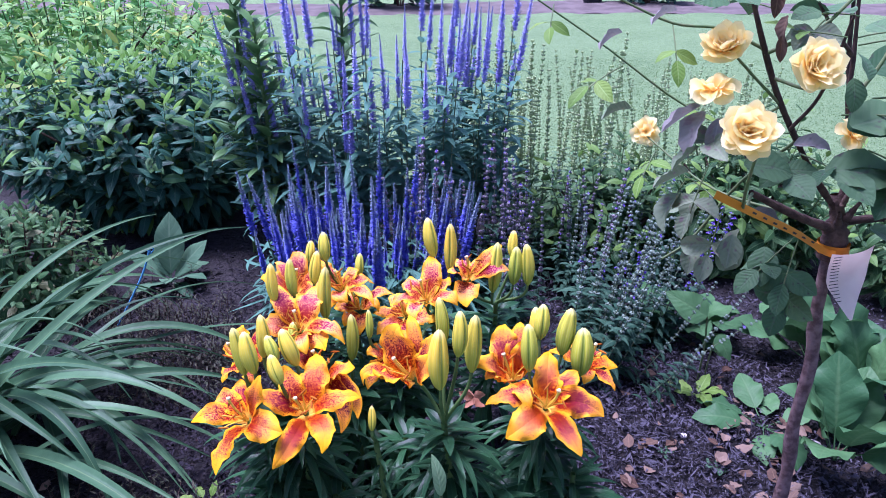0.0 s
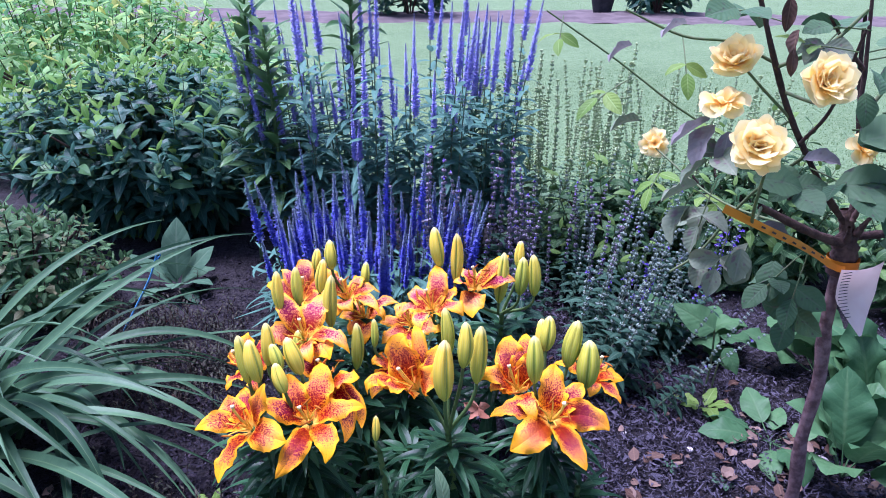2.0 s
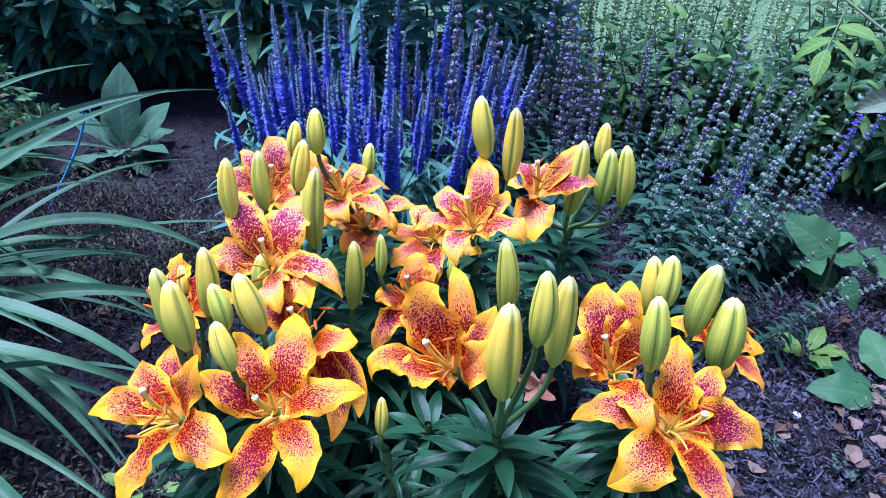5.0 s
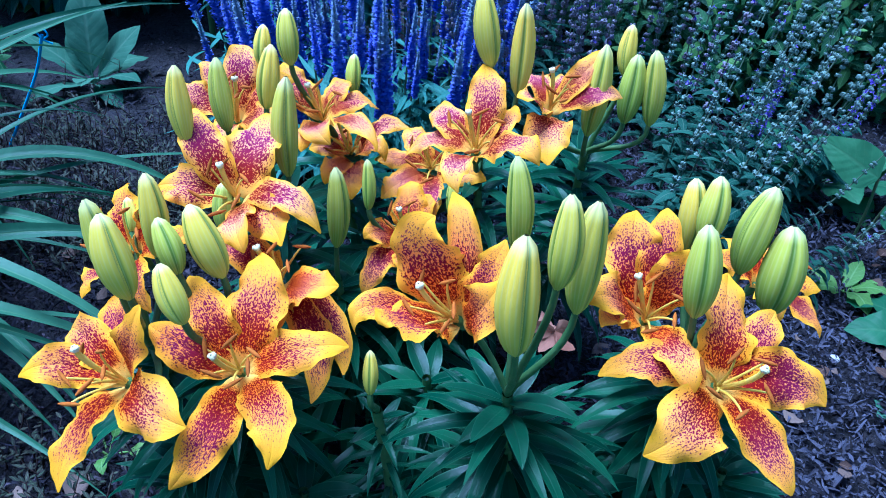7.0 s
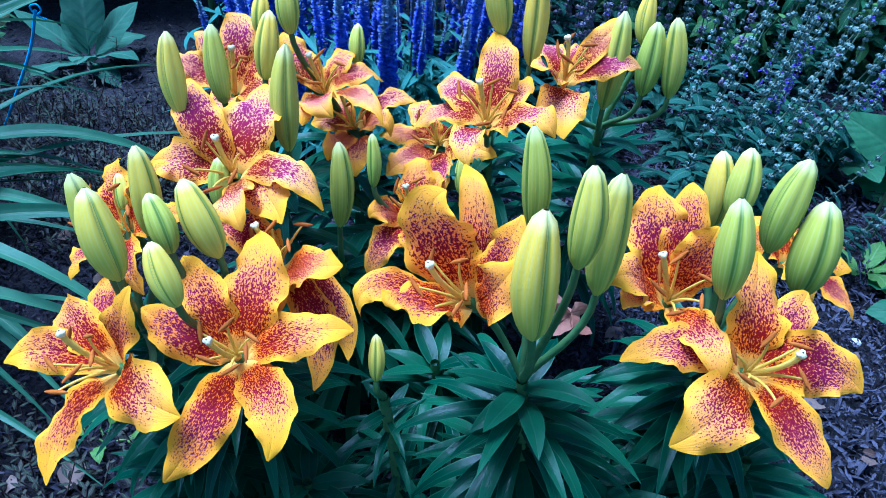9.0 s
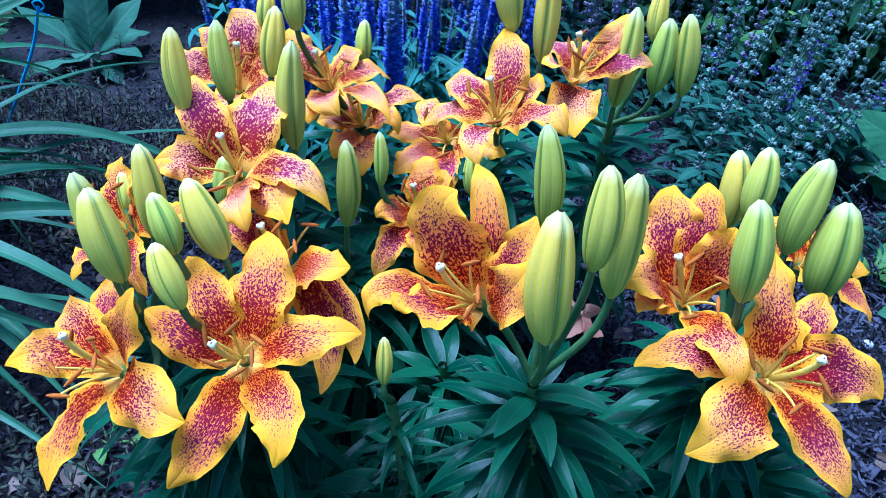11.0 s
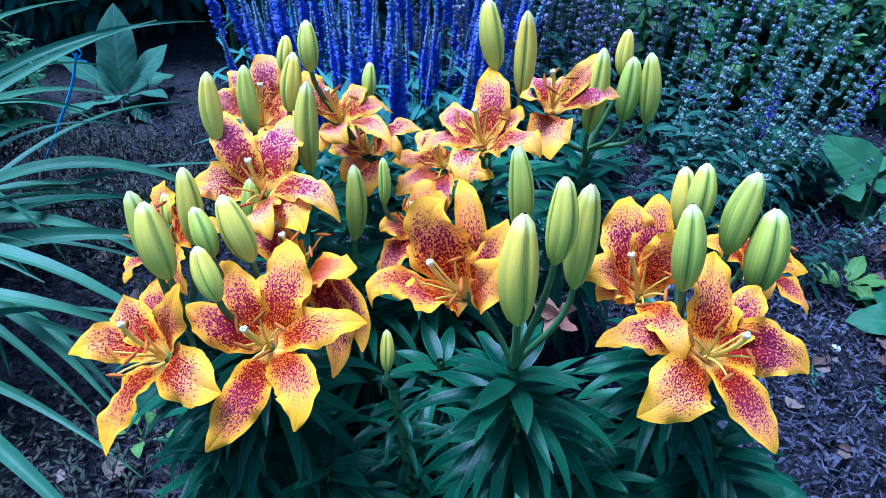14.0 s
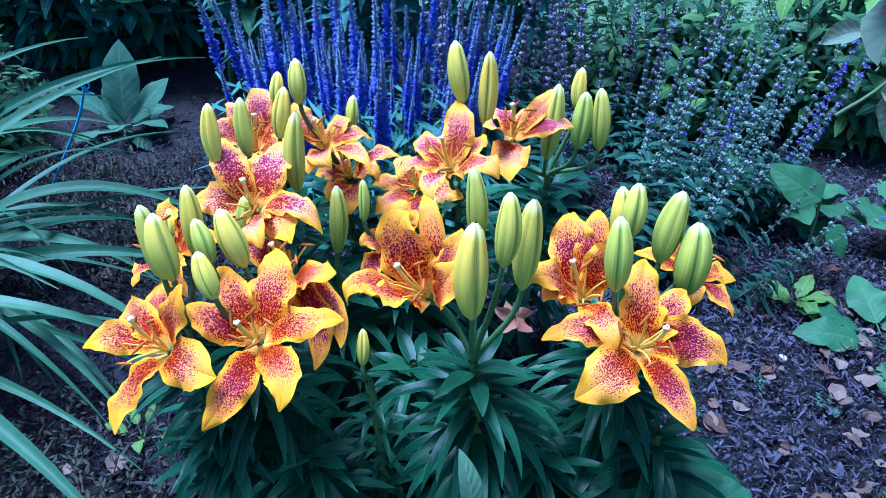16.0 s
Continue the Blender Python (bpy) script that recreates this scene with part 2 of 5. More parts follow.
ROSE_LEAF = leaf_look("rose_leaf", (0.046, 0.125, 0.058), (0.115, 0.22, 0.10), rib=(0.16, 0.19, 0.14), rough=0.55, veins=8, share=0.15, spots=(0.06, 0.045, 0.05), ribs=0.2)
WILTED = leaf_look("wilted_leaf", (0.13, 0.19, 0.11), (0.27, 0.33, 0.21), rib=(0.35, 0.33, 0.28), rough=0.7, veins=7, share=0.15, spots=(0.16, 0.11, 0.12), ribs=0.25)
DUSKY = leaf_look("dusky_leaf", (0.19, 0.18, 0.175), (0.35, 0.335, 0.32), rib=(0.42, 0.39, 0.38), rough=0.75, veins=7, share=0.25, spots=(0.20, 0.15, 0.17), ribs=0.25)
DRY = leaf_look("dry_leaf", (0.085, 0.048, 0.034), (0.30, 0.22, 0.17), rib=(0.22, 0.14, 0.09), rough=0.85, veins=6, share=0.1)
GRASS = leaf_look("grass_blade", (0.132, 0.245, 0.084), (0.185, 0.30, 0.115), rib=(0.18, 0.3, 0.1), rough=0.6, veins=0, island=True, share=0.25)
BLUE = spike_look("blue_floret", (0.085, 0.10, 0.58), (0.24, 0.27, 0.78), (0.20, 0.27, 0.33), 0.42)
VIOLET = spike_look("violet_floret", (0.33, 0.31, 0.74), (0.60, 0.56, 0.94), (0.22, 0.26, 0.32), 0.75)
CALYX = spike_look("sage_calyx", (0.17, 0.25, 0.19), (0.36, 0.46, 0.37), (0.20, 0.30, 0.26), 0.7)
MAUVE = spike_look("mauve_calyx", (0.19, 0.16, 0.21), (0.37, 0.33, 0.41), (0.24, 0.28, 0.27), 0.8)
PALE = spike_look("pale_calyx", (0.42, 0.58, 0.27), (0.62, 0.76, 0.44), (0.34, 0.42, 0.20), 0.7)
PURPLE = spike_look("sage_floret", (0.13, 0.08, 0.50), (0.28, 0.18, 0.68), (0.2, 0.2, 0.3), 1.2)
GREY_STEM = plain_look("herb_stem", (0.10, 0.16, 0.09), (0.16, 0.20, 0.12), 80, 0.7)
PALE_STEM = plain_look("pale_stem", (0.26, 0.38, 0.16), (0.36, 0.46, 0.22), 80, 0.7)
TWIG = plain_look("green_twig", (0.10, 0.18, 0.065), (0.16, 0.18, 0.085), 70, 0.6)
BARK = plain_look("rose_bark", (0.11, 0.065, 0.06), (0.27, 0.18, 0.17), 75, 0.8, 0.8)
DARK_BARK = plain_look("dark_bark", (0.055, 0.032, 0.028), (0.12, 0.075, 0.06), 90, 0.8, 0.8)
HOLLY = leaf_look("hollyhock_leaf", (0.045, 0.135, 0.060), (0.070, 0.18, 0.080), rib=(0.14, 0.25, 0.13), rough=0.7, veins=6, share=0.2, ribs=0.4)
FADED = leaf_look("withered_petal", (0.32, 0.13, 0.075), (0.47, 0.25, 0.16), rib=(0.30, 0.12, 0.08), rough=0.8, veins=3, share=0.2, ribs=0.4)
CHIP = plain_look("bark_chip", (0.016, 0.014, 0.018), (0.085, 0.072, 0.084), 25, 0.85, 0.6, island=True)
STONE = plain_look("pebble", (0.55, 0.50, 0.48), (0.7, 0.66, 0.64), 30, 0.7)
RIBBON = plain_look("orange_band", (0.85, 0.30, 0.015), (0.80, 0.25, 0.01), 20, 0.45, 0.1)
INK = plain_look("ink", (0.05, 0.04, 0.045), (0.10, 0.08, 0.09), 60, 0.7, 0.1)
CARD = tag_look()
CORD = plain_look("blue_cord", (0.10, 0.42, 0.72), (0.16, 0.5, 0.8), 80, 0.5, 0.1)
POT = plain_look("dark_pot", (0.02, 0.025, 0.03), (0.05, 0.05, 0.06), 20, 0.6)


def rose_look():
    m, tree, b = nodes_of("rose_petal")
    u, v = along(tree)
    col = mixed(tree, ramp(tree, u, 0.15, 0.9), (0.99, 0.67, 0.12), (0.99, 0.89, 0.45))
    col = mixed(tree, ramp(tree, v, 0.75, 1.0, 0, 0.6), col, (0.99, 0.93, 0.57))
    col = mixed(tree, sums(tree, "MULTIPLY", chance(tree, True), 0.3), col, (0.99, 0.82, 0.36))
    link(tree, col, b.inputs["Base Color"])
    b.inputs["Roughness"].default_value = 0.6
    relief(tree, b, grain(tree, 200, 3), 0.15, 0.001)
    b.inputs["Specular IOR Level"].default_value = 0.15
    thin(tree, b, col, 0.5)
    return m


ROSE = rose_look()

# ---- mesh tools ----
rng = np.random.default_rng(5)
UP = np.array([0.0, 0.0, 1.0])


def unit(v):
    v = np.asarray(v, float)
    return v / max(np.linalg.norm(v), 1e-9)


class Shape:
    """Gathers sheets and tubes into one mesh, with u along and v across each."""

    def __init__(self):
        self.v, self.f, self.uv, self.m, self.n = [], [], [], [], 0

    def grid(self, pts, uv, slot=0, closed=False):
        a, b = pts.shape[:2]
        i = np.arange(a * b).reshape(a, b) + self.n
        j = np.roll(i, -1, 1) if closed else i[:, 1:]
        i2 = i if closed else i[:, :-1]
        f = np.stack([i2[:-1], j[:-1], j[1:], i2[1:]], -1).reshape(-1, 4)
        self.v.append(pts.reshape(-1, 3))
        self.uv.append(uv.reshape(-1, 2))
        self.f.append(f)
        self.m.append(np.full(len(f), slot))
        self.n += a * b

    def sheet(self, spine, half, side=None, m=5, cup=0.0, wave=0.0, turns=3.0, phase=0.0, slot=0, twist=0.0, fold=0.0):
        spine = np.asarray(spine, float)
        n = len(spine)
        t = np.gradient(spine, axis=0)
        t /= np.linalg.norm(t, axis=1)[:, None] + 1e-9
        if side is None:
            side = np.cross(t[0] + 1e-4, UP)
            if np.linalg.norm(side) < 0.05:
                side = np.array([1.0, 0, 0])
        s = np.tile(unit(side), (n, 1))
        s -= t * np.sum(s * t, 1)[:, None]
        s /= np.linalg.norm(s, axis=1)[:, None] + 1e-9
        nn = np.cross(s, t)
        u = np.linspace(0, 1, n)
        if twist:
            a = (u * twist)[:, None]
            s, nn = s * np.cos(a) + nn * np.sin(a), nn * np.cos(a) - s * np.sin(a)
        w = np.asarray(half, float)
        v = np.linspace(-1, 1, m)
        lift = cup * w[:, None] * v[None] ** 2 + fold * w[:, None] * np.abs(v)[None]
        lift = lift + wave * w.max() * np.sin(turns * 6.283 * u[:, None] + phase + (v[None] > 0) * 1.7) * np.abs(v[None]) ** 2.5 * np.sin(np.pi * u)[:, None]
        lift = lift + 0.35 * wave * w.max() * np.sin(turns * 17.0 * u[:, None] + 2 * phase + (v[None] > 0) * 2.3) * np.abs(v[None]) ** 4 * np.sin(np.pi * u)[:, None]
        pts = spine[:, None] + s[:, None] * (w[:, None] * v[None])[..., None] + nn[:, None] * lift[..., None]
        uv = np.stack(np.broadcast_arrays(u[:, None], (v[None] + 1) / 2), -1)
        self.grid(pts, uv, slot)

    def tube(self, spine, radius, sides=6, slot=0, lobes=0, depth=0.0, caps=True):
        spine = np.asarray(spine, float)
        n = len(spine)
        r = np.broadcast_to(np.asarray(radius, float), (n,))
        t = np.gradient(spine, axis=0)
        t /= np.linalg.norm(t, axis=1)[:, None] + 1e-9
        ref = np.array([1.0, 0, 0]) if abs(t[0][0]) < 0.8 else np.array([0, 1.0, 0])
        a = np.cross(t, ref)
        a /= np.linalg.norm(a, axis=1)[:, None] + 1e-9
        b = np.cross(t, a)
        q = np.linspace(0, 2 * np.pi, sides, endpoint=False)
        k = np.ones(sides)
        if lobes:
            away = np.abs((q * lobes / np.pi + 1) % 2 - 1)
            k = 1 - depth * np.exp(-(away / 0.20) ** 2) - 0.4 * depth * np.exp(-((1 - away) / 0.16) ** 2)
        pts = spine[:, None] + (r[:, None] * (k * np.cos(q))[None])[..., None] * a[:, None] + (r[:, None] * (k * np.sin(q))[None])[..., None] * b[:, None]
        uv = np.stack(np.broadcast_arrays(np.linspace(0, 1, n)[:, None], q[None] / (2 * np.pi)), -1)
        self.grid(pts, uv, slot, True)

    def mesh(self, name, *mats):
        me = bpy.data.meshes.new(name)
        v, uv = np.concatenate(self.v), np.concatenate(self.uv)
        f, m = np.concatenate(self.f), np.concatenate(self.m)
        me.vertices.add(len(v))
        me.vertices.foreach_set("co", v.ravel())
        me.loops.add(f.size)
        me.loops.foreach_set("vertex_index", f.ravel())
        me.polygons.add(len(f))
        me.polygons.foreach_set("loop_start", np.arange(0, f.size, 4))
        me.polygons.foreach_set("material_index", m)
        me.polygons.foreach_set("use_smooth", np.ones(len(f), bool))
        layer = me.uv_layers.new(name="UVMap")
        layer.data.foreach_set("uv", uv[f.ravel()].ravel())
        for mat in mats:
            me.materials.append(mat)
        me.update(calc_edges=True)
        me.validate()
        return me


def part(name, mesh, parent, m=None, label=""):
    ob = new(name, mesh)
    ob.parent = parent
    if m is not None:
        ob.matrix_basis = m
    return tagged(ob, label)


def thing(name, at, label, category, group="", turn=0.0):
    ob = new(name)
    ob.empty_display_size = 0.05
    ob.matrix_basis = pose(*at, 0, 0, turn)
    return tagged(ob, label, category, group)


def curve(points, n=12):
    """A smooth line through the points."""
    p = np.asarray(points, float)
    if len(p) == 2:
        return p[0] + (p[1] - p[0]) * np.linspace(0, 1, n)[:, None]
    e = np.vstack([2 * p[0] - p[1], p, 2 * p[-1] - p[-2]])
    t = np.linspace(0, len(p) - 1 - 1e-6, n)
    i = t.astype(int)
    f = (t - i)[:, None]
    a, b, c, d = e[i], e[i + 1], e[i + 2], e[i + 3]
    return 0.5 * (2 * b + (c - a) * f + (2 * a - 5 * b + 4 * c - d) * f * f + (3 * b - a - 3 * c + d) * f ** 3)


def bezier(a, b, c, d, n=14):
    t = np.linspace(0, 1, n)[:, None]
    a, b, c, d = (np.asarray(x, float) for x in (a, b, c, d))
    return a * (1 - t) ** 3 + 3 * b * t * (1 - t) ** 2 + 3 * c * t * t * (1 - t) + d * t ** 3


def facing(at, axis, spin=0.0, size=1.0):
    """The pose at a place with the local z along axis."""
    q = Vector(axis).to_track_quat("Z", "Y")
    return Matrix.Translation(at) @ q.to_matrix().to_4x4() @ pose(0, 0, 0, 0, 0, spin) @ Matrix.Scale(size, 4)


def outward(at, heading, rise, roll=0.0, size=1.0):
    """The pose of a leaf that grows along local y, with its heading and rise in degrees."""
    return Matrix.Translation(at) @ pose(0, 0, 0, 0, 0, heading - 90) @ pose(0, 0, 0, rise, 0, 0) @ pose(0, 0, 0, 0, roll, 0) @ Matrix.Scale(size, 4)


def leaf_line(length, droop, n=8, lift=0.0):
    """A leaf's spine along y that arches over by droop degrees."""
    a = radians(lift) - np.linspace(0, 1, n) ** 1.3 * radians(droop)
    step = length / (n - 1)
    y = np.concatenate([[0], np.cumsum(np.cos(a[:-1]) * step)])
    z = np.concatenate([[0], np.cumsum(np.sin(a[:-1]) * step)])
    return np.stack([np.zeros(n), y, z], 1)


def lance(n, w, peak=0.42, base=0.12):
    u = np.linspace(0, 1, n)
    k = math.log(0.5) / math.log(peak)
    return w * np.maximum(np.sin(np.pi * u ** k) ** 0.85 + base * (1 - u), 0.0) + 0.0002


def leaf_mesh(name, mat, length, width, droop, peak=0.42, n=9, m=5, cup=-0.1, fold=0.25, wave=0.06, stalk=0.0, twist=0.0):
    s = Shape()
    line = leaf_line(length, droop, n)
    if stalk:
        line = line + np.array([0, stalk, 0.0])
        s.tube(np.stack([np.zeros(4), np.linspace(0, stalk + length * 0.05, 4), np.zeros(4)], 1), [0.0016, 0.0013, 0.0012, 0.001], 5)
    s.sheet(line, lance(n, width / 2, peak), (1, 0, 0), m, cup, wave, 2.5, rng.uniform(0, 6), 0, twist, fold)
    return s.mesh(name, mat)


# ---- ground, beds ----
far = Shape()
r = np.array([0.0, 3, 8, 20, 60, 200, 900, 3000])
q = np.linspace(0, 2 * np.pi, 49)
far.grid(np.stack([np.outer(r, np.cos(q)), np.outer(r, np.sin(q)) + 1.5, np.full((8, 49), -0.012)], -1), np.stack([np.outer(r, np.cos(q)), np.outer(r, np.sin(q))], -1))
tagged(new("ground", far.mesh("ground", TURF)), "even mown green lawn running off behind the flower bed", "lawn", "", "structure")


def bumps(a, b):
    return noise.noise(Vector((a * 5, b * 5, 3.0))) + 0.5 * noise.noise(Vector((a * 21, b * 21, 1.0)))


def mound(name, centre, reach, rings, spokes, mat, label):
    """A planted bed: a low mound with a winding edge that dips below the turf."""
    f = np.linspace(0, 1, rings)
    q = np.linspace(0, 2 * np.pi, spokes)
    edge = np.array([reach(a) for a in q])
    x = centre[0] + np.outer(f, edge * np.cos(q))
    y = centre[1] + np.outer(f, edge * np.sin(q))
    z = np.array([bumps(a, b) for a, b in zip(x.ravel(), y.ravel())]).reshape(x.shape) * 0.010 - 0.004
    z = z - 0.03 * np.clip((f - 0.94) / 0.06, 0, 1)[:, None]
    s = Shape()
    s.grid(np.stack([x, y, z], -1), np.stack([x, y], -1))
    return tagged(new(name, s.mesh(name, mat)), label, "flower bed", "", "structure")


def bed_edge(a):
    far_left = math.exp(-((a - 2.36) / 0.42) ** 2)
    return 1.34 + 0.05 * math.sin(3 * a + 1) + 0.03 * math.sin(7 * a) + 1.55 * far_left + 0.5 * math.exp(-((a - 4.71) / 1.2) ** 2) + 0.25 * math.exp(-((a - 0.1) / 0.5) ** 2) + 0.25 * math.exp(-((a - 6.28) / 0.5) ** 2)


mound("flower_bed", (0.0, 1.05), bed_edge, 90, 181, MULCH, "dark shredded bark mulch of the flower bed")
FAR_MULCH = plain_look("far_mulch", (0.11, 0.09, 0.085), (0.20, 0.165, 0.155), 6, 0.9, 0.8)
s = Shape()
gx, gy = np.meshgrid(np.linspace(-8, 10, 160), np.linspace(0, 1, 14), indexing="ij")
wy = 7.15 + 0.12 * np.sin(gx * 0.9) + gy * (1.2 + 0.1 * np.sin(gx * 1.3))
wz = 0.03 * np.sin(np.pi * gy) - 0.016 + 0.012 * np.sin(gx * 9) * np.sin(wy * 11)
s.grid(np.stack([gx, wy, wz], -1), np.stack([gx, wy], -1))
tagged(new("far_bed", s.mesh("far_bed", FAR_MULCH)), "strip of brown mulch along the far side of the lawn", "flower bed", "", "structure")


def grass_blades(count, x0, x1, y0, y1, tall):
    s = Shape()
    for _ in range(count):
        x, y = rng.uniform(x0, x1), y0 + (y1 - y0) * rng.random() ** 1.5
        a, h = rng.uniform(0, 6.283), tall * rng.uniform(0.6, 1.3)
        lean = np.array([math.cos(a), math.sin(a), 0]) * h * 0.5
        p = np.array([x, y, -0.013])
        s.sheet(np.array([p, p + lean * 0.3 + UP * h * 0.6, p + lean + UP * h]), [0.0022, 0.0018, 0.0003], (math.sin(a), -math.cos(a), 0), 2)
    return s


tagged(new("grass", grass_blades(22000, -0.25, 2.4, 2.36, 4.8, 0.005).mesh("grass", GRASS)), "short blades of mown lawn grass", "grass", "", "stuff")


def bark_chips(count):
    s = Shape()
    for k in range(count):
        x, y = rng.normal(0.05, 0.46), rng.normal(1.08, 0.36)
        a, l, w = rng.uniform(0, 6.283), rng.gamma(1.7, 0.0020) + 0.0010, rng.gamma(2.0, 0.0005) + 0.0003
        d = np.array([math.cos(a), math.sin(a), rng.normal(0, 0.35)]) * l
        c = np.array([x, y, 0.003 + rng.uniform(0, 0.014)])
        side = unit((-d[1], d[0], rng.normal(0, 0.5) * l))
        s.sheet(np.array([c - d, c + UP * rng.uniform(-0.002, 0.003), c + d]), [w * 0.5, w, w * 0.3], side, 3, 0, 0, 1, 0, 0, rng.uniform(-0.6, 0.6), rng.uniform(-0.9, 0.2))
    return s


def chip_look():
    m, tree, b = nodes_of("bark_chip")
    r = chance(tree, True)
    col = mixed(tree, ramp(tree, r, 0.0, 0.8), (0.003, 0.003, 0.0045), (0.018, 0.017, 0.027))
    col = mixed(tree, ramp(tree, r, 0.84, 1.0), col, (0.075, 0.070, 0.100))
    col = mixed(tree, ramp(tree, r, 0.94, 0.96, 0, 0.4), col, (0.08, 0.05, 0.045))
    # Paler chips towards +x, with the brighter light there put into their colour.
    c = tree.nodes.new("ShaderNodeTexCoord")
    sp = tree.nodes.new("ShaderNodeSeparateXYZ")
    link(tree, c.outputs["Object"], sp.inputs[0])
    lit_side = ramp(tree, sums(tree, "ADD", sp.outputs[0], sums(tree, "MULTIPLY", grain(tree, 5, 4), 0.5)), 0.24, 0.55, 0, 0.75)
    col = mixed(tree, sums(tree, "MULTIPLY", lit_side, ramp(tree, r, 0.3, 0.7)), col, (0.125, 0.120, 0.160))
    u, v = along(tree)
    fibre = sums(tree, "SINE", sums(tree, "MULTIPLY", v, 17.0))
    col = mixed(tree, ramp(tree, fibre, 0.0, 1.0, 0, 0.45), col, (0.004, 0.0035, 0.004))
    col = mixed(tree, ramp(tree, grain(tree, 180, 4), 0.4, 0.7, 0, 0.5), col, (0.03, 0.022, 0.022))
    link(tree, col, b.inputs["Base Color"])
    b.inputs["Roughness"].default_value = 0.75
    b.inputs["Specular IOR Level"].default_value = 0.15
    relief(tree, b, grain(tree, 300, 4), 0.5, 0.002)
    return m


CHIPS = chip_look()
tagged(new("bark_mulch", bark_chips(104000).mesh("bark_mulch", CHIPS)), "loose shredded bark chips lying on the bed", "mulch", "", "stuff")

# ---- orange lilies ----
LEAVES = [leaf_mesh("leaf", LILY_LEAF, 0.070 + 0.006 * k, 0.0094, d, 0.4, 10, 5, -0.05, 0.28, 0.03) for k, d in enumerate((25, 45, 65, 85))]
WIDE_LEAVES = [leaf_mesh("leaf", LILY_LEAF, 0.052, 0.0135, d, 0.45, 9, 5, -0.05, 0.25, 0.04) for d in (20, 50)]


def stamen_mesh(reach, bend):
    s = Shape()
    line = bezier((0, 0, 0), (0, 0.002, reach * 0.4), (0, bend * 0.5, reach * 0.8), (0, bend, reach), 7)
    s.tube(line, np.linspace(0.0012, 0.0006, 7), 5)
    tip = line[-1]
    across = np.array([0.0050, 0.0032, 0.0024])
    ant = np.array([tip - across * 1.0, tip - across * 0.5, tip, tip + across * 0.5, tip + across])
    s.tube(ant, [0.0004, 0.0012, 0.0013, 0.0012, 0.0004], 6, 1)
    return s.mesh("stamen", FILAMENT, ANTHER)


def pistil_mesh(reach):
    s = Shape()
    line = bezier((0, 0, 0), (0, 0, reach * 0.5), (0, 0.002, reach * 0.8), (0, 0.006, reach), 8)
    s.tube(line, np.linspace(0.0014, 0.0016, 8), 7)
    t = line[-1]
    s.tube(np.array([t, t + (0, 0.001, 0.0014), t + (0, 0.0015, 0.0028), t + (0, 0.0018, 0.0034)]), [0.0016, 0.0027, 0.0025, 0.0006], 9, 1, 3, 0.3)
    return s.mesh("pistil", FILAMENT, STIGMA)


STAMENS = [stamen_mesh(0.036, 0.013), stamen_mesh(0.033, 0.017)]
PISTIL = pistil_mesh(0.045)


def petal_mesh(length, rise, broad, arch, bow, look_of):
    """A lily petal in its flower's frame, growing along y and out of the throat along z; bow swings it sideways."""
    c, e, n = math.cos(radians(rise)), math.sin(radians(rise)), 30
    line = bezier((0, 0.002, 0), (bow * 0.5 * length, 0.20 * length, 0.30 * length), (bow * length, 0.72 * c * length, (0.85 * e + arch) * length), (0, c * length, e * length), n)
    u = np.linspace(0, 1, n)
    w = 0.94 * broad * length * (0.12 * (1 - u) + u ** 1.05 * (1 - u) / 0.2413) * (1 + 0.035 * np.sin(u * rng.uniform(24, 40) + rng.uniform(0, 6))) + 0.0006
    line[:, 2] -= 0.05 * length * np.clip((u - 0.66) / 0.34, 0, 1) ** 2
    s = Shape()
    s.sheet(line, w, (1, 0, 0), 13, -0.30, 0.32, rng.uniform(1.4, 2.8), rng.uniform(0, 6), 0, rng.uniform(-0.4, 0.4), 0.30)
    return s.mesh("petal", look_of)


def flower(plant, base, at, axis, petals, top, look_of):
    """One open lily: six petals given by clock angle, rise, length in centimetres, breadth, arch and bow, with stamens and pistil."""
    s = Shape()
    ax = unit(axis)
    m = facing(Vector(at) - Vector(base), axis)
    inv = m.inverted()
    s.tube(np.array([(0, 0, -0.010), (0, 0, -0.004), (0, 0, 0.002), (0, 0, 0.006)]), [0.0022, 0.0042, 0.0040, 0.001], 8)
    t = np.array(inv @ (Vector(top) - Vector(base)))
    s.tube(bezier((0, 0, -0.008), (0, 0, -0.03), t * 0.7 + np.array([0, 0, -0.012]), t, 9), np.linspace(0.0021, 0.0026, 9), 6)
    head = part("flower", s.mesh("flower", LILY_STEM), plant, m, "orange and yellow lily flower with wine-red speckles")
    # clock angles run from the local right-hand side as the flower is faced
    zt = Vector((0, 0, 1))
    right = zt.cross(Vector(ax)).normalized()
    r = m.to_3x3().inverted() @ right
    first = math.degrees(math.atan2(r.y, r.x))
    for k, (clock, rise, cm, broad, arch, bow) in enumerate(petals):
        part("petal", petal_mesh(cm * 0.01, rise, broad, arch, bow, look_of), head, pose(0, 0, 0.0008 * (k % 2 == 0), 0, 0, first + clock - 90))
    for k in range(6):
        part("stamen", STAMENS[k % 2], head, pose(0, 0, 0, rng.uniform(-8, 8), 0, first + 60 * k + rng.uniform(-12, 12)))
    part("pistil", PISTIL, head, pose(0, 0, 0, rng.uniform(-10, 10), rng.uniform(-10, 10), first + 20))
    return head


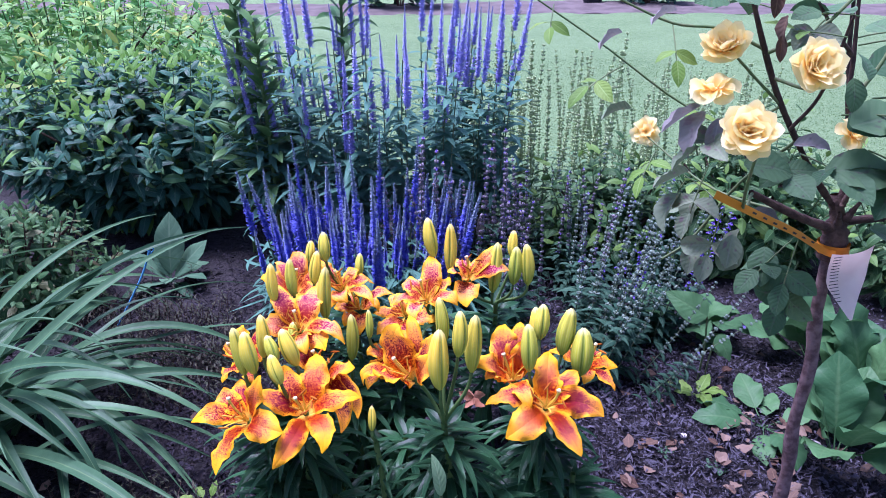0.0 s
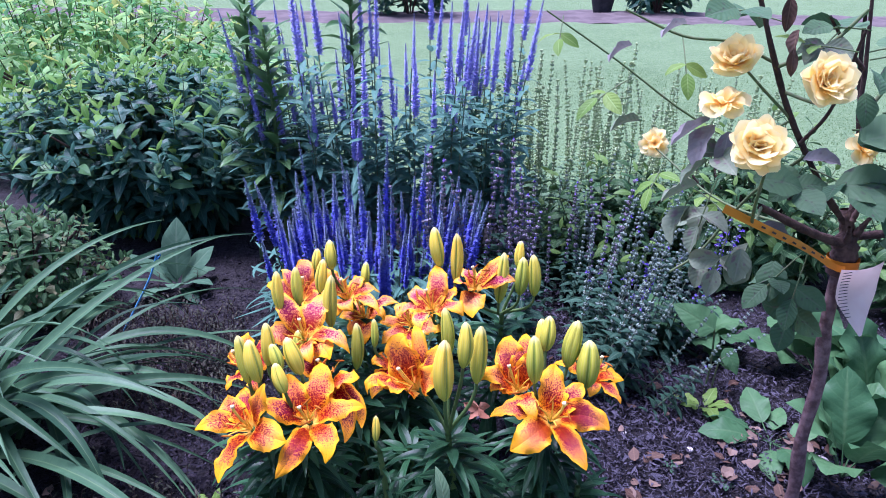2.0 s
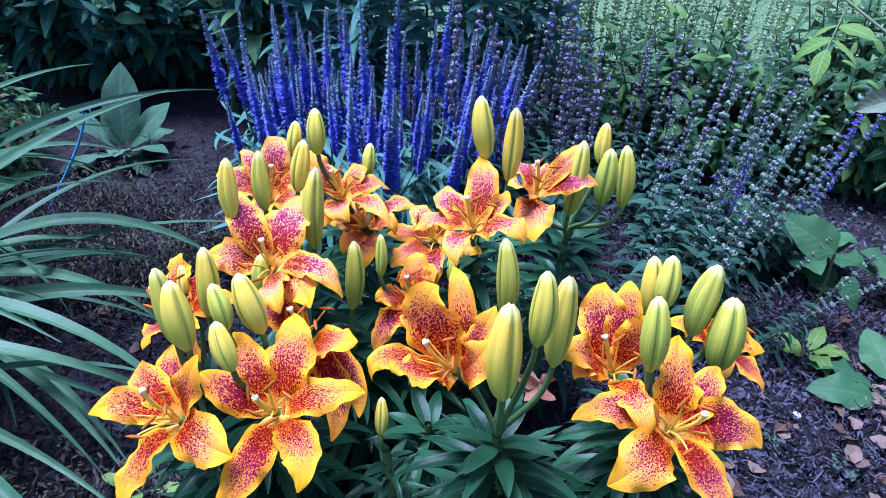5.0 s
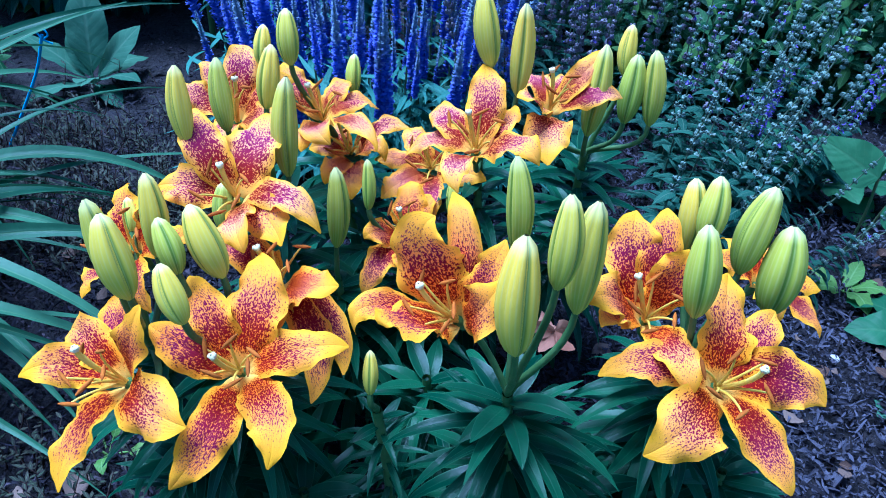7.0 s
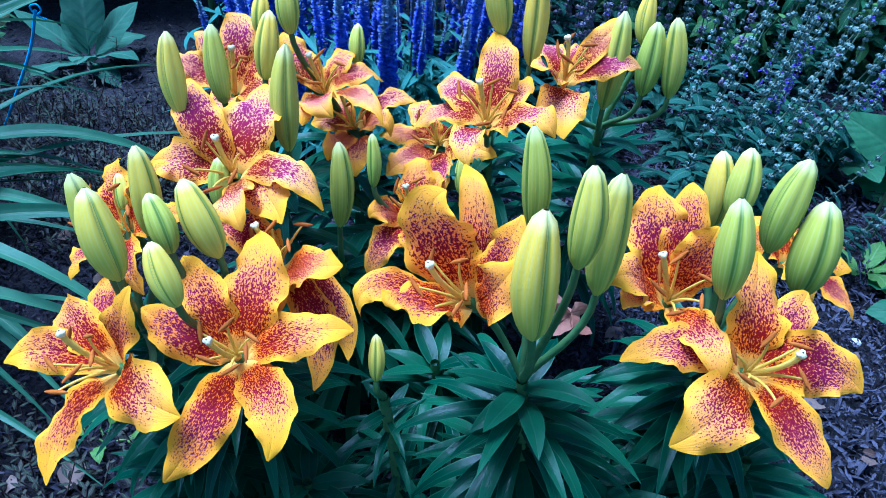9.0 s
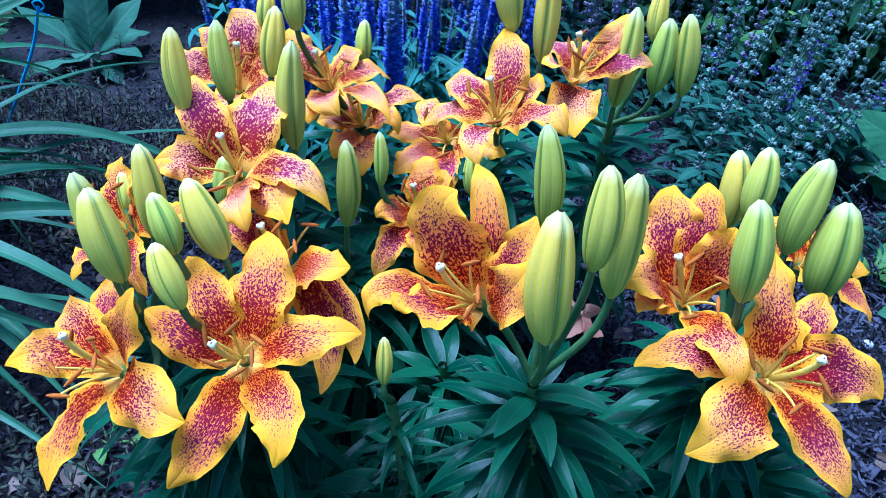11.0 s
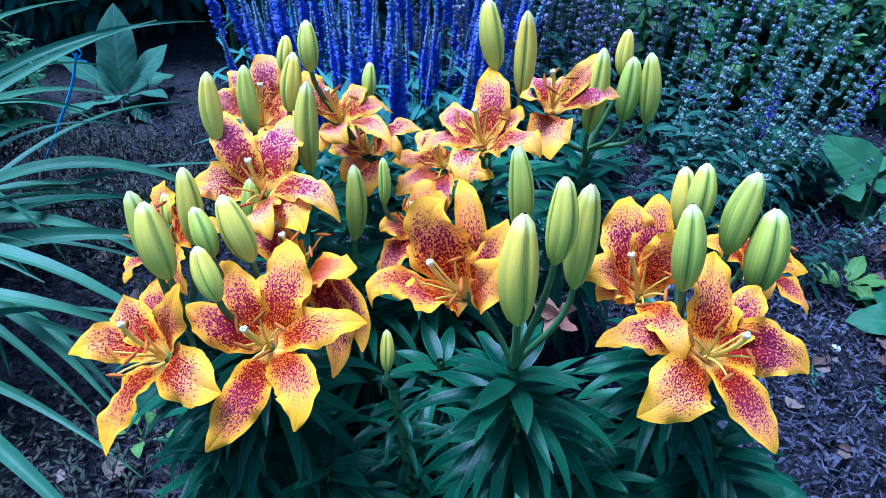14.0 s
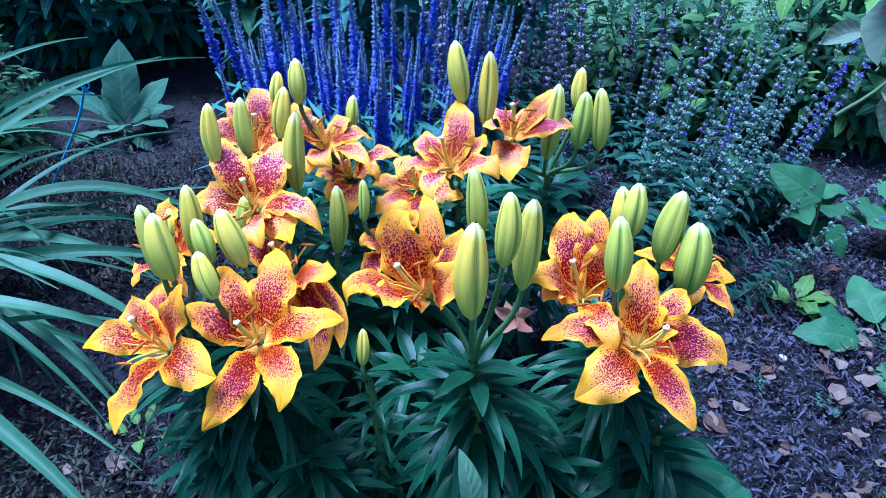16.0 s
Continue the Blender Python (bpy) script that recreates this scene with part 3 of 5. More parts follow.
def bud_mesh(length, fat=0.155):
    u = np.linspace(0, 1, 14)
    prof = np.sin(np.pi * np.clip(u, 0, 1) ** 0.85 * 0.93 + 0.06) ** 0.62
    prof[-1] = 0.12
    s = Shape()
    bend = np.sin(np.pi * u) * 0.03 * length
    s.tube(np.stack([bend, 0 * u, u * length], 1), prof * fat * length, 42, 0, 3, 0.26)
    return s.mesh("bud", BUD)


def bud(plant, base, foot, tip, top, fat=0.155):
    foot, tip, top = np.array(foot), np.array(tip), np.array(top)
    d = tip - foot
    part("bud", bud_mesh(float(np.linalg.norm(d)) * 1.04, fat * 0.85), plant, facing(Vector(foot - base), d, rng.uniform(0, 360)))
    s = Shape()
    s.tube(bezier(foot - base + d * 0.03, foot - base - d * 0.45, top - base + (foot - top) * 0.25 + (0, 0, 0.004), top - base, 9), np.linspace(0.0021, 0.0025, 9), 6)
    part("flower_stalk", s.mesh("flower_stalk", LILY_STEM), plant)


def lily(base, top, leaves, flowers=(), buds=(), label="speckled orange and yellow lily in flower above dark leaves", low=0.26, reach=1.0, look_of=PETAL):
    """A lily plant on one stem, with leaves all round it."""
    base, top = np.array(base), np.array(top)
    plant = thing("lily", base, label, "lily", "lilies in the bed")
    line = curve([(0, 0, -0.01), (top - base) * 0.5 + np.array([0.006, -0.004, 0]), top - base], 12)
    s = Shape()
    s.tube(line, np.linspace(0.0048, 0.0036, 12), 8)
    part("stem", s.mesh("stem", LILY_STEM), plant)
    height = top[2] - base[2]
    leaves = int(leaves * 1.65)
    for k in range(leaves):
        g = (k + rng.random()) / leaves
        f = low + (0.97 - low) * g
        i = min(int(f * 11), 10)
        at = line[i] + (line[i + 1] - line[i]) * (f * 11 - i)
        heading = k * 137.5 + rng.uniform(-20, 20)
        rise = -20 + 48 * g + rng.uniform(-10, 10)
        me = WIDE_LEAVES[k % 2] if f > 0.9 else LEAVES[int(rng.integers(4))]
        part("leaf", me, plant, outward(Vector(at), heading, rise, rng.uniform(-15, 15), reach * (1.25 - 0.3 * g) * rng.uniform(0.85, 1.08)))
    for at, axis, petals in flowers:
        flower(plant, base, at, axis, petals, top, look_of)
    for foot, tip, *fat in buds:
        bud(plant, base, foot, tip, top, *(fat or (0.155,)))
    return plant


lily((-0.165, 0.835, 0), (-0.172, 0.808, 0.235), 62,
     [((-0.146, 0.77, 0.255), (0.05, -0.51, 0.86), ((83, 14, 7.4, 0.24, 0.06, 0.1), (11, 15, 6.7, 0.19, 0.14, -0.07), (-69, 25, 6.8, 0.2, 0.22, -0.25), (-117, 9, 7.5, 0.18, 0.22, -0.15), (153, 9, 6.3, 0.22, 0.04, -0.07), (121, 14, 6.8, 0.19, 0.18, 0))),
      ((-0.139, 0.84, 0.263), (0.1, -0.4, 0.91), ((-34, 48, 6.7, 0.22, 0.06, 0.12), (-80, -1, 8.1, 0.15, 0.04, -0.25), (-61, 0, 7.4, 0.15, 0, -0.25), (117, -31, 6.1, 0.2, 0.43, 0), (128, -19, 6.6, 0.2, 0.43, 0), (-92, 39, 5.8, 0.2, 0.21, 0)))],
     [((-0.203, 0.815, 0.303), (-0.206, 0.829, 0.352), 0.188), ((-0.183, 0.795, 0.308), (-0.195, 0.809, 0.336), 0.265), ((-0.161, 0.805, 0.299), (-0.179, 0.819, 0.339), 0.250), ((-0.169, 0.76, 0.303), (-0.182, 0.774, 0.332), 0.270)])
lily((-0.2, 0.86, 0), (-0.222, 0.812, 0.232), 44,
     [((-0.21, 0.761, 0.25), (-0.41, -0.51, 0.76), ((-149, 21, 7.3, 0.17, 0, 0.18), (-79, 16, 7, 0.15, 0.04, 0.1), (9, 16, 6.9, 0.26, 0, 0.05), (148, 0, 6.6, 0.2, 0, -0.02), (-177, 3, 6.7, 0.18, 0.28, 0.25), (76, 40, 6.8, 0.17, 0, 0.1))),
      ((-0.233, 0.85, 0.273), (-0.3, -0.41, 0.86), ((138, 18, 5.4, 0.22, 0.21, 0), (93, 17, 5.3, 0.17, 0.21, 0), (40, 10, 4.8, 0.22, 0.24, 0), (-25, 15, 5.7, 0.17, 0.21, 0), (-80, 30, 4.8, 0.22, 0.21, 0), (177, 10, 4.9, 0.17, 0.24, 0)))],
     [((-0.221, 0.795, 0.291), (-0.234, 0.809, 0.345), 0.179), ((-0.201, 0.77, 0.31), (-0.213, 0.784, 0.355), 0.238), ((-0.237, 0.855, 0.289), (-0.242, 0.869, 0.306), 0.270)])
lily((0.02, 0.812, 0), (0.014, 0.784, 0.236), 66,
     [((-0.019, 0.784, 0.295), (-0.46, -0.46, 0.76), ((118, 50, 7, 0.3, 0.14, -0.2), (-122, 46, 6.4, 0.14, 0.5, 0.25), (-88, 70, 6.4, 0.26, 0.18, 0.05), (49, 44, 6, 0.24, 0.02, 0.23), (117, 34, 7.7, 0.13, 0.12, 0.25), (71, 40, 7, 0.16, 0.02, 0.15)))],
     [((0.012, 0.815, 0.323), (0.007, 0.829, 0.378), 0.161), ((0.011, 0.75, 0.306), (0.01, 0.764, 0.372), 0.203), ((0.03, 0.77, 0.336), (0.032, 0.784, 0.385), 0.199), ((0.046, 0.785, 0.306), (0.05, 0.799, 0.371), 0.173)])
lily((0.125, 0.86, 0), (0.132, 0.825, 0.235), 66,
     [((0.131, 0.771, 0.267), (0.1, -0.55, 0.83), ((76, 13, 6.9, 0.25, 0.02, -0.05), (-13, 2, 6.9, 0.26, 0.04, -0.25), (-67, 13, 6.9, 0.17, 0.1, 0), (-148, 16, 6.7, 0.28, 0.16, -0.07), (170, 2, 6.9, 0.18, 0.02, 0.25), (41, 1, 6.6, 0.2, 0.12, -0.02))),
      ((0.097, 0.819, 0.271), (-0.05, -0.45, 0.89), ((103, 31, 7.2, 0.25, 0.04, -0.12), (62, 58, 6.3, 0.22, 0.04, 0.03), (-164, 49, 6.6, 0.22, 0.22, 0.12), (86, 32, 7.5, 0.17, 0.08, 0), (-68, 33, 6.9, 0.17, 0.38, 0), (-146, 47, 5.4, 0.17, 0.14, 0.15))),
      ((0.191, 0.885, 0.25), (0.3, -0.3, 0.9), ((63, -12, 4.9, 0.22, 0.4, 0), (14, -11, 5.4, 0.17, 0.39, 0), (-40, 20, 4.7, 0.22, 0.21, 0), (-93, 20, 5.5, 0.17, 0.21, 0), (-147, 25, 4.9, 0.22, 0.21, 0), (130, 14, 5.2, 0.17, 0.21, 0)))],
     [((0.127, 0.865, 0.296), (0.126, 0.879, 0.34), 0.234), ((0.129, 0.845, 0.316), (0.133, 0.859, 0.355), 0.256), ((0.112, 0.785, 0.309), (0.11, 0.799, 0.361), 0.208), ((0.157, 0.845, 0.294), (0.168, 0.859, 0.349), 0.223), ((0.179, 0.835, 0.271), (0.182, 0.849, 0.328), 0.269)])
lily((-0.165, 0.975, 0), (-0.165, 0.945, 0.262), 50,
     [((-0.171, 0.881, 0.3), (-0.1, -0.56, 0.82), ((91, 1, 6.9, 0.27, 0, 0.05), (177, -2, 6.5, 0.22, 0.14, 0.03), (-14, 16, 7.1, 0.15, 0.32, -0.25), (-34, 27, 6.3, 0.22, 0, -0.15), (-56, 36, 6.3, 0.2, 0.21, 0), (131, 14, 7.6, 0.18, 0.26, -0.02))),
      ((-0.198, 0.98, 0.303), (0, -0.3, 0.95), ((87, 33, 6.4, 0.22, 0.21, 0), (38, 22, 5.9, 0.17, 0.21, 0), (-25, 25, 5.7, 0.22, 0.21, 0), (-90, 29, 5.4, 0.17, 0.21, 0), (175, 32, 5.5, 0.22, 0.21, 0), (126, 25, 6, 0.17, 0.21, 0)))],
     [((-0.178, 0.865, 0.286), (-0.179, 0.879, 0.316), 0.270), ((-0.205, 0.895, 0.336), (-0.21, 0.909, 0.382), 0.190), ((-0.187, 0.925, 0.328), (-0.193, 0.939, 0.375), 0.179), ((-0.145, 0.915, 0.301), (-0.144, 0.929, 0.368), 0.156), ((-0.164, 0.945, 0.337), (-0.16, 0.959, 0.378), 0.215)], look_of=PINK_PETAL)
lily((-0.125, 1.08, 0), (-0.13, 1.035, 0.262), 46,
     [((-0.137, 1.011, 0.292), (0, -0.45, 0.89), ((42, -25, 5.9, 0.2, 0.46, -0.05), (131, 25, 6, 0.2, 0.04, -0.07), (-71, 40, 6.1, 0.22, 0.22, 0.2), (72, -6, 5.1, 0.18, 0.35, 0), (-101, 31, 5.3, 0.2, 0.12, 0.03), (-37, 20, 6.4, 0.14, 0.18, -0.2))),
      ((-0.118, 1.024, 0.254), (0, -0.6, 0.8), ((20, 20, 5.9, 0.15, 0.28, -0.23), (-81, 28, 5.4, 0.25, 0.2, 0), (169, -9, 4, 0.2, 0.38, 0), (125, -16, 4.3, 0.2, 0.43, 0), (-29, 47, 5.7, 0.14, 0.46, -0.25), (-111, 39, 5.2, 0.2, 0.21, 0)))],
     [((-0.179, 0.995, 0.347), (-0.178, 1.009, 0.372), 0.270), ((-0.156, 0.995, 0.348), (-0.16, 1.009, 0.385), 0.238), ((-0.119, 1.055, 0.297), (-0.119, 1.069, 0.326), 0.249)], look_of=PINK_PETAL)
lily((-0.012, 1.05, 0), (-0.008, 1.015, 0.262), 46,
     [((-0.013, 0.944, 0.31), (-0.05, -0.41, 0.91), ((94, 22, 7.1, 0.2, 0, 0.12), (168, -27, 6.7, 0.16, 0.46, 0.05), (-29, 35, 6.5, 0.21, 0.36, -0.07), (-95, 32, 6.1, 0.18, 0.24, 0.2), (130, -14, 6.7, 0.19, 0.28, -0.07), (66, 1, 5.6, 0.17, 0.08, 0.15))),
      ((-0.048, 1.03, 0.24), (-0.1, -0.62, 0.78), ((128, -10, 5.2, 0.22, 0.39, 0), (70, -10, 5.2, 0.17, 0.39, 0), (-10, 25, 5.7, 0.22, 0.21, 0), (-74, 30, 5.9, 0.17, 0.21, 0), (-132, 25, 5.7, 0.22, 0.21, 0), (175, -3, 5.5, 0.17, 0.33, 0)))],
     [((-0.005, 0.995, 0.356), (-0.014, 1.009, 0.407), 0.208), ((0.016, 0.995, 0.334), (0.017, 1.009, 0.398), 0.156), ((-0.028, 0.975, 0.231), (-0.029, 0.992, 0.255), 0.19)], look_of=PINK_PETAL)
lily((0.068, 1.09, 0), (0.085, 1.045, 0.258), 46,
     [((0.043, 1.005, 0.314), (0.1, -0.4, 0.91), ((2, 15, 6.1, 0.17, 0.14, -0.07), (-107, 19, 6.4, 0.27, 0.08, 0.08), (-157, 49, 6.4, 0.17, 0.06, -0.05), (86, -15, 5.7, 0.2, 0.26, -0.1), (51, -11, 5.5, 0.2, 0.26, -0.02), (36, 23, 7.5, 0.12, 0.08, 0)))],
     [((0.078, 1.015, 0.292), (0.084, 1.029, 0.362), 0.159), ((0.108, 1.055, 0.328), (0.11, 1.069, 0.365), 0.229), ((0.108, 1.025, 0.3), (0.112, 1.039, 0.352), 0.214), ((0.129, 1.025, 0.299), (0.126, 1.039, 0.356), 0.188)], look_of=PINK_PETAL)
lily((-0.062, 0.985, 0), (-0.06, 0.962, 0.205), 40,
     [((-0.063, 0.96, 0.217), (-0.1, -0.51, 0.85), ((101, 10, 5, 0.3, 0.16, 0.03), (-147, 45, 4.6, 0.24, 0.24, 0.08), (-112, 6, 6.1, 0.2, 0.26, 0.05), (72, 5, 4.5, 0.2, 0.28, 0), (-20, 39, 4.6, 0.2, 0.21, 0), (-76, 33, 4.7, 0.2, 0.21, 0)))],
     [((-0.093, 0.945, 0.254), (-0.095, 0.959, 0.29), 0.170)])
lily((-0.115, 0.95, 0), (-0.117, 0.928, 0.195), 34,
     [],
     [((-0.116, 0.925, 0.231), (-0.116, 0.939, 0.293), 0.160)], "lily stem with one green bud among dark leaves")
lily((-0.066, 0.818, 0), (-0.07, 0.798, 0.195), 22,
     [],
     [((-0.074, 0.795, 0.213), (-0.075, 0.809, 0.239), 0.200)], "small lily stem with a single green bud", 0.2, 0.5)
for at, top, count in (((-0.195, 0.80, 0), (-0.20, 0.785, 0.15), 34), ((-0.125, 0.79, 0), (-0.12, 0.775, 0.13), 34), ((0.07, 0.80, 0), (0.072, 0.785, 0.14), 34), ((0.165, 0.82, 0), (0.175, 0.80, 0.15), 34), ((0.10, 0.77, 0), (0.105, 0.755, 0.12), 28), ((-0.04, 0.88, 0), (-0.04, 0.87, 0.15), 30)):
    lily(at, top, count, (), (), "leafy lily stem without flowers", 0.35, 0.95)
lily((-0.085, 0.775, 0), (-0.088, 0.765, 0.055), 18, (), (), "young lily shoot with a rosette of leaves", 0.5, 0.62)


# ---- strap-leaved clump ----
def strap_clump(base, count, spread):
    plant = thing("daylily", base, "daylily clump of long arching strap leaves without flowers", "daylily")
    rng = np.random.default_rng(21)
    for k in range(count):
        a = rng.uniform(-62, 66) if k % 6 else rng.uniform(0, 360)
        l, up = rng.uniform(0.34, 0.64), rng.uniform(22, 78)
        n = 18
        over = rng.uniform(70, 140)
        if k < 3:
            a, l, up, over = rng.uniform(25, 60), rng.uniform(0.54, 0.60), rng.uniform(52, 60), rng.uniform(60, 80)
        while True:
            ang = radians(up) - np.linspace(0, 1, n) ** 1.2 * radians(over)
            step = l / (n - 1)
            y = np.concatenate([[0], np.cumsum(np.cos(ang[:-1]) * step)])
            z = np.concatenate([[0.012], 0.012 + np.cumsum(np.sin(ang[:-1]) * step)])
            if z.min() >= 0.011:
                break
            over -= 6
        u = np.linspace(0, 1, n)
        side = np.sin(u * 2.5) * rng.uniform(-0.05, 0.05)
        w = rng.uniform(0.0052, 0.0096) * (0.75 + 0.5 * np.sin(np.pi * u ** 0.7)) * np.clip((1 - u) / 0.45, 0.03, 1) ** 0.7
        s = Shape()
        s.sheet(np.stack([side, y, z], 1), w, (1, 0, 0), 5, 0, 0, 1, 0, 0, rng.uniform(-0.9, 0.9), 0.45)
        part("leaf", s.mesh("leaf", STRAP), plant, outward(Vector((rng.normal(0, spread), rng.normal(0, spread), 0)), a, 0))
    return plant


strap_clump((-0.80, 1.03, 0), 70, 0.07)


# ---- speedwells ----
rng = np.random.default_rng(42)


def spike_mesh(mat, length, fat, rows, ring, stem):
    s = Shape()
    bend = rng.uniform(-0.05, 0.05)
    for i in range(rows):
        f = i / (rows - 1)
        r = fat * (1 - 0.72 * f ** 1.7) * (0.75 + 0.25 * min(1, f * 8))
        for k in range(ring):
            a = 6.283 * (k + 0.5 * (i % 2)) / ring + rng.uniform(-0.25, 0.25)
            d = np.array([math.cos(a), math.sin(a), 0.0])
            c = np.array([bend * length * f * f, 0, f * length]) + UP * rng.uniform(-0.3, 0.3) * length / rows
            side = np.array([-d[1], d[0], 0]) * r * 0.30
            rr = r * rng.uniform(0.75, 1.2)
            drop = UP * r * rng.uniform(-0.2, 0.9)
            g = np.array([[c + d * rr * 0.2 - side * 0.5, c + d * rr * 0.2 + side * 0.5], [c + d * rr * 0.75 - side * 1.2 + drop * 0.6, c + d * rr * 0.75 + side * 1.2 + drop * 0.6], [c + d * rr * 1.05 - side * 0.3 + drop, c + d * rr * 1.05 + side * 0.3 + drop]])
            uv = np.empty((3, 2, 2))
            uv[..., 0], uv[..., 1] = f, 0.5
            s.grid(g, uv)
    line = np.array([(bend * length * f * f, 0, f * length) for f in np.linspace(0, 1.03, 6)])
    s.tube(line, np.linspace(fat * 0.30, fat * 0.10, 6), 5)
    return s.mesh("flower_spike", mat)


STALK = Shape()
STALK.tube(np.array([(0.004 * math.sin(5 * f), 0, f) for f in np.linspace(0, 1, 7)]), np.linspace(0.0021, 0.0013, 7), 5)
STALK = STALK.mesh("stalk", GREY_STEM)
HERB_LEAVES = [leaf_mesh("leaf", BLUISH, 0.07, 0.019, d, 0.4, 7, 3, 0, 0.3, 0) for d in (20, 60, 100)]


SHORT_SPIKES = [spike_mesh(BLUE, 0.105 + 0.017 * k, 0.0083, 42, 8, 0) for k in range(5)]
TALL_SPIKES = [spike_mesh(VIOLET, 0.13 + 0.022 * k, 0.0094, 46, 8, 0) for k in range(4)]


def speedwell(base, rx, ry, count, spikes, leaves, leaf, low, high, label, splay):
    plant = thing("speedwell", base, label, "speedwell", "blue speedwells")
    for k in range(count):
        a, r = rng.uniform(0, 6.283), math.sqrt(rng.random())
        x, y = rx * r * math.cos(a), ry * r * math.sin(a)
        tilt = pose(0, 0, 0, -y / ry * splay + rng.uniform(-3, 3), x / rx * splay + rng.uniform(-3, 3), 0)
        h = rng.uniform(low, high)
        m = Matrix.Translation((x, y, 0)) @ tilt
        stalk = part("stalk", STALK, plant, m @ Matrix.Diagonal((1, 1, h, 1)))
        for i in range(leaves):
            f = 0.34 + 0.62 * (i // 2 + 0.5) / (leaves / 2)
            o = part("leaf", HERB_LEAVES[int(rng.integers(3))], stalk)
            o.matrix_basis = Matrix.Diagonal((1, 1, 1 / h, 1)) @ outward(Vector((0, 0, f * h)), (i % 2) * 180 + (i // 2) * 83 + rng.uniform(-20, 20), rng.uniform(5, 45), rng.uniform(-15, 15), leaf * (1.15 - 0.5 * f) * rng.uniform(0.8, 1.15))
        part("flower_spike", spikes[int(rng.integers(len(spikes)))], plant, m @ Matrix.Translation((0, 0, h * 0.99)) @ pose(0, 0, 0, 0, 0, rng.uniform(0, 360)) @ Matrix.Scale(rng.uniform(0.6, 1.15), 4))
    return plant


speedwell((-0.17, 1.44, 0), 0.19, 0.11, 125, SHORT_SPIKES, 10, 0.46, 0.09, 0.21, "low speedwell with dense narrow deep-blue flower spikes", 9)
speedwell((-0.165, 1.80, 0), 0.28, 0.15, 64, TALL_SPIKES, 30, 1.0, 0.30, 0.56, "tall speedwell with slender violet-blue flower spikes", 7)


# ---- sages past their flowering ----
def sage_mesh(length, calyx, floret_share, whorls, lean, start=0.35):
    s = Shape()
    line = np.array([(lean * f * f, lean * 0.4 * math.sin(3 * f), f * length) for f in np.linspace(0, 1, 9)])
    s.tube(line, np.linspace(0.0017, 0.0007, 9), 5)
    for w in range(whorls):
        f = start + (0.99 - start) * w / (whorls - 1)
        f = min(f + rng.uniform(-0.35, 0.35) * 0.65 / whorls, 1.0)
        r = 0.0062 * (1.05 - 0.5 * (w / whorls)) * rng.uniform(0.65, 1.15)
        c = np.array([lean * f * f, lean * 0.4 * math.sin(3 * f), f * length])
        turn = rng.uniform(0, 6)
        for k in range(8):
            a = turn + k * 0.785
            d = np.array([math.cos(a), math.sin(a), rng.uniform(0.05, 0.75)])
            rr = r * rng.uniform(0.6, 1.25)
            e = c + d * rr
            slot = 2 if rng.random() < floret_share * (0.3 + 0.9 * f) else 1
            if slot == 1:
                s.tube(np.array([c + d * rr * 0.15, c + d * rr * 0.6, e, e + d * 0.001]), [0.0006, 0.0018, 0.0030, 0.0020], 5, 1)
            else:
                lip = unit(np.cross(d, UP))
                s.sheet(np.array([c + d * rr * 0.3, e + UP * 0.001, e + d * 0.004 - UP * 0.002]), [0.0008, 0.0023, 0.0014], lip, 3, 0.6, slot=2)
                s.sheet(np.array([c + d * rr * 0.4, e + UP * 0.003, e + d * 0.001 + UP * 0.005]), [0.0008, 0.0018, 0.0006], lip, 3, 0.5, slot=2)
    for k in range(20):
        f = 0.03 + (start + 0.08) * (k // 2) / 10
        a = (k % 2) * math.pi + (k // 2) * 1.57 + rng.uniform(-0.3, 0.3)
        d = np.array([math.cos(a), math.sin(a), 0])
        l = rng.uniform(0.036, 0.066) * (1.2 - f)
        u = np.linspace(0, 1, 6)[:, None]
        s.sheet(np.array([lean * f * f, 0, f * length]) + d * l * u + UP * l * (0.5 * u - 0.6 * u * u), lance(6, l * 0.15, 0.4), (-d[1], d[0], 0), 3, 0, 0.1, 2, 0, 3, 0, 0.25)
    return s.mesh("flower_stalk", PALE_STEM if calyx == PALE else GREY_STEM, calyx, PURPLE, PALE_LEAF if calyx == PALE else SAGE)


SAGES = [sage_mesh(0.40, CALYX, q2, 17, l2) for q2, l2 in ((0.0, 0.02), (0.0, -0.02), (0.02, 0.03), (0.08, 0.0), (0.0, -0.04), (0.5, 0.02), (0.7, -0.02))]
MAUVES = [sage_mesh(0.40, MAUVE, q2, 19, l2) for q2, l2 in ((0.0, 0.02), (0.06, -0.02), (0.02, 0.03))]
PALES = [sage_mesh(0.50, PALE, 0.0, 30, l2, 0.3) for l2 in (0.02, -0.03, 0.0)]


def sage(base, rx, ry, count, meshes, low, high, splay, label, lean=(0, 0)):
    plant = thing("sage", base, label, "sage", "faded sages")
    for k in range(count):
        a, r = rng.uniform(0, 6.283), math.sqrt(rng.random())
        x, y = rx * r * math.cos(a), ry * r * math.sin(a)
        m = Matrix.Translation((x, y, 0)) @ pose(0, 0, 0, -y / ry * splay + lean[0] + rng.uniform(-5, 5), x / rx * splay + lean[1] + rng.uniform(-5, 5), 0)
        part("flower_stalk", meshes[int(rng.integers(len(meshes)))], plant, m @ pose(0, 0, 0, 0, 0, rng.uniform(0, 360)) @ Matrix.Scale(rng.uniform(low, high), 4))
    return plant


